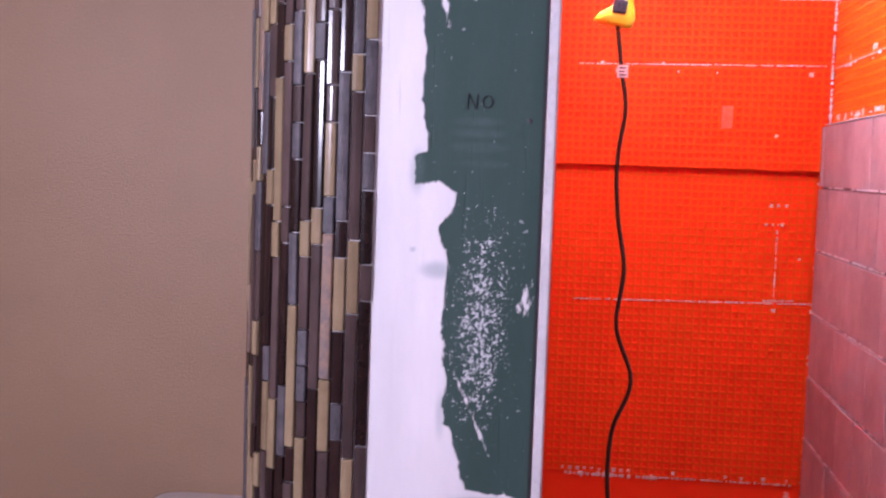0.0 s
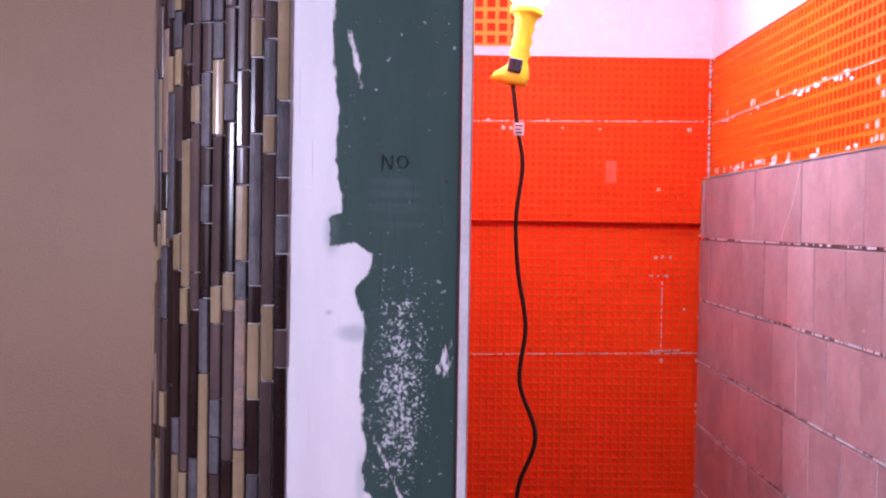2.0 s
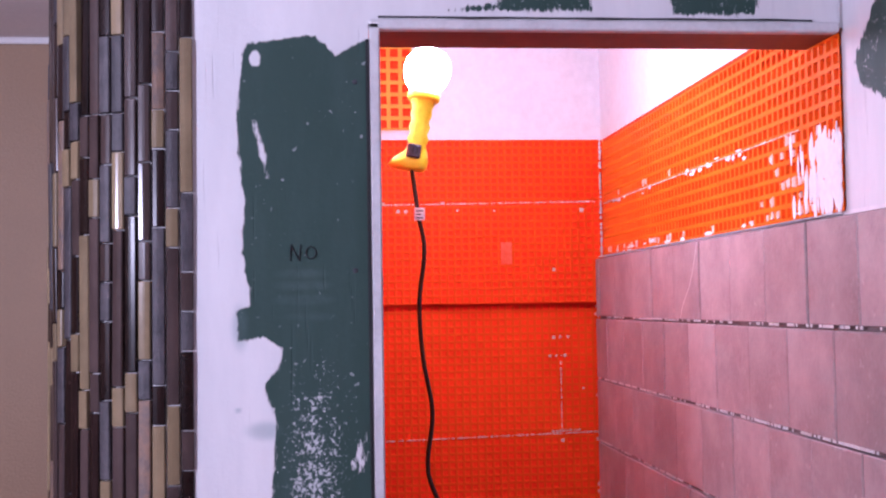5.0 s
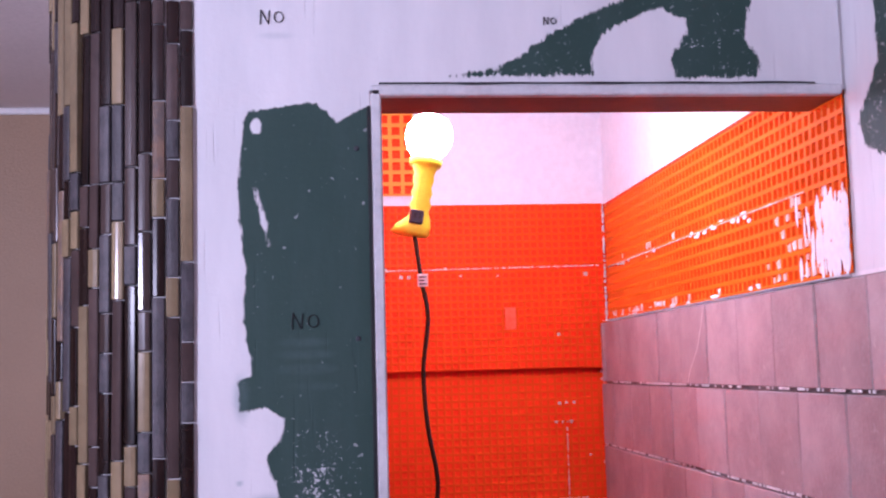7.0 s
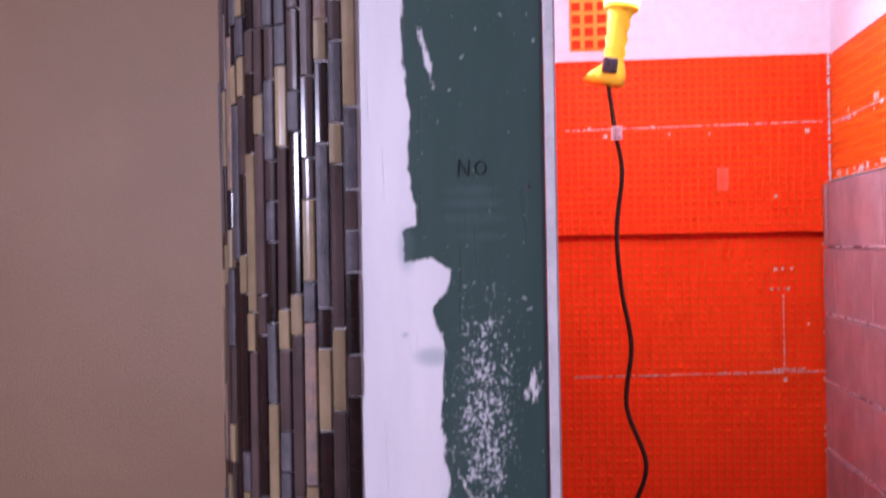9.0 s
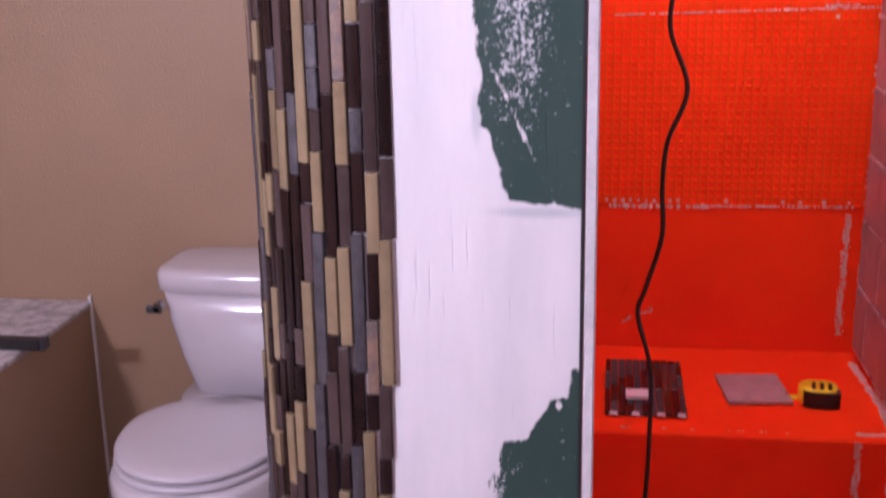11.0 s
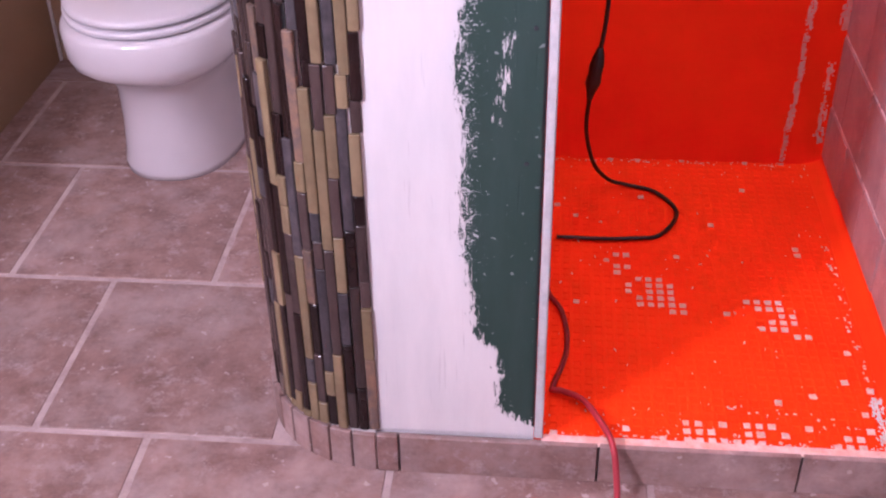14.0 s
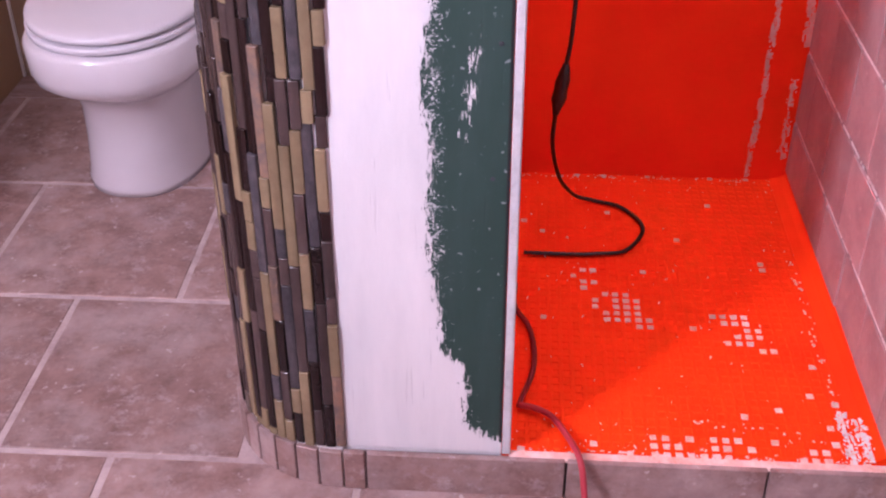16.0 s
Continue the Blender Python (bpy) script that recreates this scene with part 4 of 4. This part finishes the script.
def dragged(points, width, out, parent, seed, cover=0.55, mat=FILM, cell=0.0024, label="thin pale film dragged by a trowel"):
    """A ragged film of dried thinset along points, lying on the surface that faces out: small raised flakes with gaps."""
    out, shift = Vector(out), Vector((seed * 3.7, seed * 1.3, 0.4))
    verts, faces = [], []
    for p, q in zip(points, points[1:]):
        p, q = Vector(p), Vector(q)
        way = (q - p).normalized()
        side = out.cross(way)
        for i in range(int((q - p).length / cell) + 1):
            for j in range(int(width / cell) + 1):
                s = 2 * (j + 0.5) * cell / width - 1
                c = p + way * (i * cell) + side * (0.5 * width * s)
                body = 0.5 + 0.42 * noise.noise(Vector((i * 0.11, j * 0.45, 0)) + shift) + 0.45 * noise.noise(c * 260 + shift)
                if body < 1 - cover + 0.55 * s * s:
                    continue
                h = 0.0005 + 0.0009 * abs(noise.noise(c * 90))
                a, b = way * cell * 0.56, side * cell * 0.56
                base = len(verts)
                for k in (c - a - b, c + a - b, c + a + b, c - a + b):
                    verts.append(tuple(k + out * h))
                for k in (c - 1.4 * a - 1.4 * b, c + 1.4 * a - 1.4 * b, c + 1.4 * a + 1.4 * b, c - 1.4 * a + 1.4 * b):
                    verts.append(tuple(k - out * 0.0004))
                faces.append((base, base + 1, base + 2, base + 3))
                for k in range(4):
                    faces.append((base + 4 + k, base + 4 + (k + 1) % 4, base + (k + 1) % 4, base + k))
    me = bpy.data.meshes.new("thinset_film")
    me.from_pydata(verts, [], faces)
    me.materials.append(mat)
    ob = new("thinset_film", me)
    ob.parent = parent
    return tagged(ob, label, kind="stuff")


FRONT, UP, WEST = (0, -1, 0), (0, 0, 1), (-1, 0, 0)
dragged([(0.502, BENCH_Y, 0.485), (0.500, BENCH_Y, 0.26), (0.493, BENCH_Y, 0.075)], 0.018, FRONT, bench, 1, 0.62)
dragged([(0.562, BENCH_Y, 0.47), (0.570, BENCH_Y, 0.37)], 0.022, FRONT, bench, 2, 0.75)
dragged([(0.556, BENCH_Y, 0.30), (0.558, BENCH_Y, 0.12)], 0.026, FRONT, bench, 3, 0.5)
dragged([(0.566, 1.27, BENCH_Z), (0.578, 1.02, BENCH_Z), (0.572, 0.885, BENCH_Z)], 0.022, UP, bench, 4, 0.72)
dragged([(0.505, 0.882, BENCH_Z), (0.572, 0.890, BENCH_Z)], 0.020, UP, bench, 5, 0.7)
dragged([(0.030, 0.874, BENCH_Z), (0.50, 0.876, BENCH_Z)], 0.010, UP, bench, 6, 0.22)
dragged([(0.550, BACK + 0.0155, 0.81), (0.546, BACK + 0.0155, 0.53)], 0.022, FRONT, wall_back, 7, 0.6)
dragged([(0.585, BACK + 0.0155, 0.82), (0.583, BACK + 0.0155, 0.52)], 0.014, FRONT, wall_back, 8, 0.5)
dragged([(0.06, BACK + 0.0155, 0.548), (0.13, BACK + 0.0155, 0.580)], 0.022, FRONT, wall_back, 9, 0.45)
dragged([(0.530, 0.012, 0.0712), (0.530, 0.13, 0.0712)], 0.034, UP, shower_floor, 10, 0.42, THINSET, 0.0018)
dragged([(0.553, 0.014, 0.0748), (0.553, 0.11, 0.0748)], 0.030, (-0.27, 0, 0.963), shower_floor, 11, 0.46, THINSET, 0.0018)
dragged([(0.528, 0.15, 0.0705), (0.530, 0.60, 0.0705)], 0.030, UP, shower_floor, 12, 0.24, cell=0.0017)
dragged([(0.06, 0.016, 0.0705), (0.52, 0.016, 0.0705)], 0.026, UP, shower_floor, 13, 0.26, cell=0.0017)
dragged([(0.30, 0.10, 0.0705), (0.50, 0.06, 0.0705)], 0.050, UP, shower_floor, 14, 0.20, cell=0.0017)
dragged([(0.02, BENCH_Y - 0.012, 0.0705), (0.52, BENCH_Y - 0.012, 0.0705)], 0.016, UP, shower_floor, 15, 0.27, cell=0.0017)
dragged([(RIGHT - 0.010, BACK - 0.03, 1.6785), (RIGHT - 0.010, 0.0, 1.6785)], 0.016, UP, wall_right, 16, 0.85, THINSET)
for row, zz in enumerate((1.535, 1.391, 1.2447, 1.0984, 0.952, 0.8057, 0.6594, 0.513, 0.3615, 0.209), 1):
    face = RIGHT - 0.0200 - 0.0008 * (row - 0.5)
    dragged([(face, BACK - 0.03 if zz > 0.50 else BENCH_Y - 0.01, zz + 0.0024), (face, -0.25, zz + 0.0024)], 0.0040, WEST, wall_right, 40 + row, 0.50 if row < 6 else 0.64, THINSET, 0.0027, "thinset squeezed from a tile joint")
part("thinset_drip", tube([(RIGHT - 0.0208, 0.535, 1.672), (RIGHT - 0.0208, 0.553, 1.640), (RIGHT - 0.0208, 0.580, 1.60), (RIGHT - 0.0208, 0.625, 1.562), (RIGHT - 0.0208, 0.638, 1.540)], 0.0011, 6), THINSET, wall_right, "thin pale run of thinset down a tile")

# ---------------------------------------------------------------- wall tiles on the right-hand wall
TW = 0.1503
COURSES = (1.677, 1.535, 1.391, 1.2447, 1.0984, 0.952, 0.8057, 0.6594, 0.513, 0.3615, 0.209, 0.0885)
part("mortar_bed", boxed(RIGHT - 0.0115, RIGHT + 0.006, -3.2, BACK - 0.014, 0.10, 1.676), JOINT, wall_right)
rng = random.Random(9)
for row, (z1, z0) in enumerate(zip(COURSES, COURSES[1:])):
    zc, half = 0.5 * (z0 + z1), 0.5 * (z1 - z0) - 0.0033
    tile_bm = boxed(-0.013, 0.0, -TW / 2 + 0.0015, TW / 2 - 0.0015, -half, half, bevel=0.0016)
    tile_mesh = bpy.data.meshes.new("wall_tile_piece")
    tile_bm.to_mesh(tile_mesh)
    tile_bm.free()
    tile_mesh.materials.append(WALL_TILE)
    y0 = (0.0785, 0.001)[row % 2] - TW * 5
    while y0 < BACK - 0.02:
        y1 = min(y0 + TW, BACK - 0.016 if zc > BENCH_Z else BENCH_Y - 0.002)
        if y1 - y0 > 0.012:
            ob = new("tile", tile_mesh)
            ob.parent = wall_right
            ob.matrix_world = pose(RIGHT - 0.0075 + rng.uniform(-0.0012, 0.0012) - 0.0008 * row, (y0 + y1) / 2, zc, 0, rng.uniform(-0.25, 0.25), rng.uniform(-0.35, 0.35)) @ Matrix.Diagonal((1, (y1 - y0) / TW, 1, 1))
        y0 += TW

# ---------------------------------------------------------------- floor tiles
T, GAP, ROW = 0.402, 0.011, 0.4135
floor_bm = boxed(-T / 2 + GAP / 2, T / 2 - GAP / 2, -ROW / 2 + GAP / 2, ROW / 2 - GAP / 2, -0.010, 0.0, bevel=0.0018)
floor_mesh = bpy.data.meshes.new("floor_tile_piece")
floor_bm.to_mesh(floor_mesh)
floor_bm.free()
floor_mesh.materials.append(FLOOR_TILE)
for row in range(-8, 4):
    yc = 0.451 - ROW * 0.5 + ROW * row
    for k in range(-5, 5):
        xc = -0.824 + T * 0.5 + T * k + (T * 0.5 if row % 2 else 0.008)
        if yc - ROW / 2 > 0.0 and xc - T / 2 > -0.42:
            continue
        x0, x1, y0, y1 = max(xc - T / 2, -2.295), min(xc + T / 2, 0.598), max(yc - ROW / 2, -3.195), min(yc + ROW / 2, TANWALL - 0.002)
        if x1 - x0 < 0.03 or y1 - y0 < 0.03:
            continue
        ob = new("tile", floor_mesh)
        ob.parent = floor
        ob.matrix_world = pose((x0 + x1) / 2, (y0 + y1) / 2, 0.0, 0.05 * math.sin(7 * row + k), 0.05 * math.cos(5 * k + row), 0.15 * math.sin(3.0 * row + 2 * k)) @ Matrix.Diagonal(((x1 - x0) / T, (y1 - y0) / ROW, 1, 1))

# ---------------------------------------------------------------- mosaic on the rounded wall end
STRIP, EDGE = 0.0163, -0.211
rng = random.Random(21)
LENGTHS = (0.047, 0.094, 0.187)
KINDS = ((GLASS_BROWN, 36), (GLASS_PLUM, 26), (GLASS_BEIGE, 25), (SLATE, 8), (SLATE_RUST, 5))
strip_meshes = {}


def strip_shape(half, thick, ln):
    """A strip with a slightly domed face and eased edges."""
    def ring(z, pull):
        return [(-half + pull, 0.0, z), (-half + pull, -thick + 0.0016, z), (-half + 0.0012 + pull, -thick + 0.0004 + pull, z), (-half * 0.22, -thick - 0.0002 + pull, z),
                (half * 0.22, -thick - 0.0002 + pull, z), (half - 0.0012 - pull, -thick + 0.0004 + pull, z), (half - pull, -thick + 0.0016, z), (half - pull, 0.0, z)]
    return loft([ring(0.0008, 0.0008), ring(0.0018, 0.0), ring(ln - 0.0018, 0.0), ring(ln - 0.0008, 0.0008)])


for li, ln in enumerate(LENGTHS):
    for mi, (mat, _) in enumerate(KINDS):
        thick = (0.0072, 0.0070, 0.0086, 0.0078, 0.0078)[mi]
        bm = strip_shape(STRIP / 2 - 0.0008, thick, ln)
        me = bpy.data.meshes.new("mosaic_strip_piece")
        bm.to_mesh(me)
        bm.free()
        me.materials.append(mat)
        strip_meshes[li, mi] = me
# columns counted from the straight edge: top height, then kind and length in mm downwards (d dark, p plum, b beige, s slate, r rust)
LAID = {0: (2.028, "p37 d94 b187 s94 p47 s47 d94 p47 d187 p94 b177 p94 d47 b47 d94 p47 b94 d47 p94 p47 b94 r187"),
        1: (2.028, "d54 p94 s47 p47 s94 b47 p187 b94 p187 b94 d80 r92 d47 b187 b47 s187 d94 p187 d94"),
        2: (2.028, "p30 d94 r94 b47 d94 s187 d47 b94 d94 s47 d94 s168 d94 s154 p70 b94 p94 b94 s94 d94 p94"),
        3: (2.028, "d187 p94 p94 p47 b94 s47 r187 b94 p94 b120 p139 d47 b94"),
        4: (2.028, "p203 p94 s47 d187 b47 p187 d187"),
        5: (1.808, "s47 b94 p187 b47 p94 s47 s47 p47 b94"),
        6: (1.808, "p62 s94 p47 s47 d94 s94 b187"),
        7: (1.808, "p78 b47 p187 p47 d187"),
        8: (1.808, "p51 d94 b187 b47 p187")}
mosaic = structure(new("mosaic"), "vertical mosaic of brown glass, beige glass and grey slate strips round the wall end", "tile")


def on_wall(s):
    """Plan place and turn of the mosaic, s metres round from its straight edge."""
    straight = EDGE - CX
    if s < straight:
        return EDGE - s, 0.002, 0.0
    a = (s - straight) / (R + 0.002)
    return CX - (R + 0.002) * math.sin(a), R + 0.004 - (R + 0.002) * math.cos(a), -a


def random_strip(last):
    mi = rng.choices(range(5), [w for _, w in KINDS])[0]
    if mi == last and rng.random() < 0.8:
        mi = (mi + 1 + rng.randrange(3)) % 4
    return mi, rng.choices(LENGTHS, (4, 6, 5))[0]


def laid_column(col):
    """Strips of a column as (bottom, top, kind), covering the wall from ceiling to base."""
    z, text = LAID.get(col, (1.6 + 0.3 * rng.random(), ""))
    strips, top, last = [], z, -1
    while top < CEIL:
        mi, ln = random_strip(last)
        strips.append((top, min(top + ln, CEIL - 0.001), mi))
        top, last = top + ln, mi
    words = text.split()
    while z > 0.079:
        if words:
            word = words.pop(0)
            mi, ln = "dpbsr".index(word[0]), 0.001 * int(word[1:])
        else:
            mi, ln = random_strip(last)
        strips.append((max(z - ln, 0.078), z, mi))
        z, last = z - ln, mi
    return strips


rest = []
for col in range(19):
    x, y, turn = on_wall((col + 0.5) * STRIP)
    for z0, z1, mi in laid_column(col):
        if z1 - z0 < 0.006:
            continue
        li = min(range(3), key=lambda k: abs(LENGTHS[k] - (z1 - z0)))
        m = Matrix.Translation((x + lean(0.5 * (z0 + z1)) * (1.75 - 0.05 * col), y, z0)) @ Matrix.Rotation(turn + rng.gauss(0, 0.055), 4, "Z") @ Matrix.Rotation(rng.gauss(0, 0.006), 4, "X") @ Matrix.Translation((0, rng.uniform(-0.0016, 0.0008), 0)) @ Matrix.Diagonal((1, 1, (z1 - z0) / LENGTHS[li], 1))
        if col < 13:
            ob = new("strip", strip_meshes[li, mi])
            ob.parent = mosaic
            ob.matrix_world = m
        else:
            rest.append((li, mi, m))
for mi in range(5):
    bm = bmesh.new()
    for li, k, m in rest:
        if k == mi:
            before = len(bm.verts)
            bm.from_mesh(strip_meshes[li, mi])
            bm.verts.ensure_lookup_table()
            for v in bm.verts[before:]:
                v.co = m @ v.co
    tagged(part("strips", bm, KINDS[mi][0], mosaic), kind="stuff")
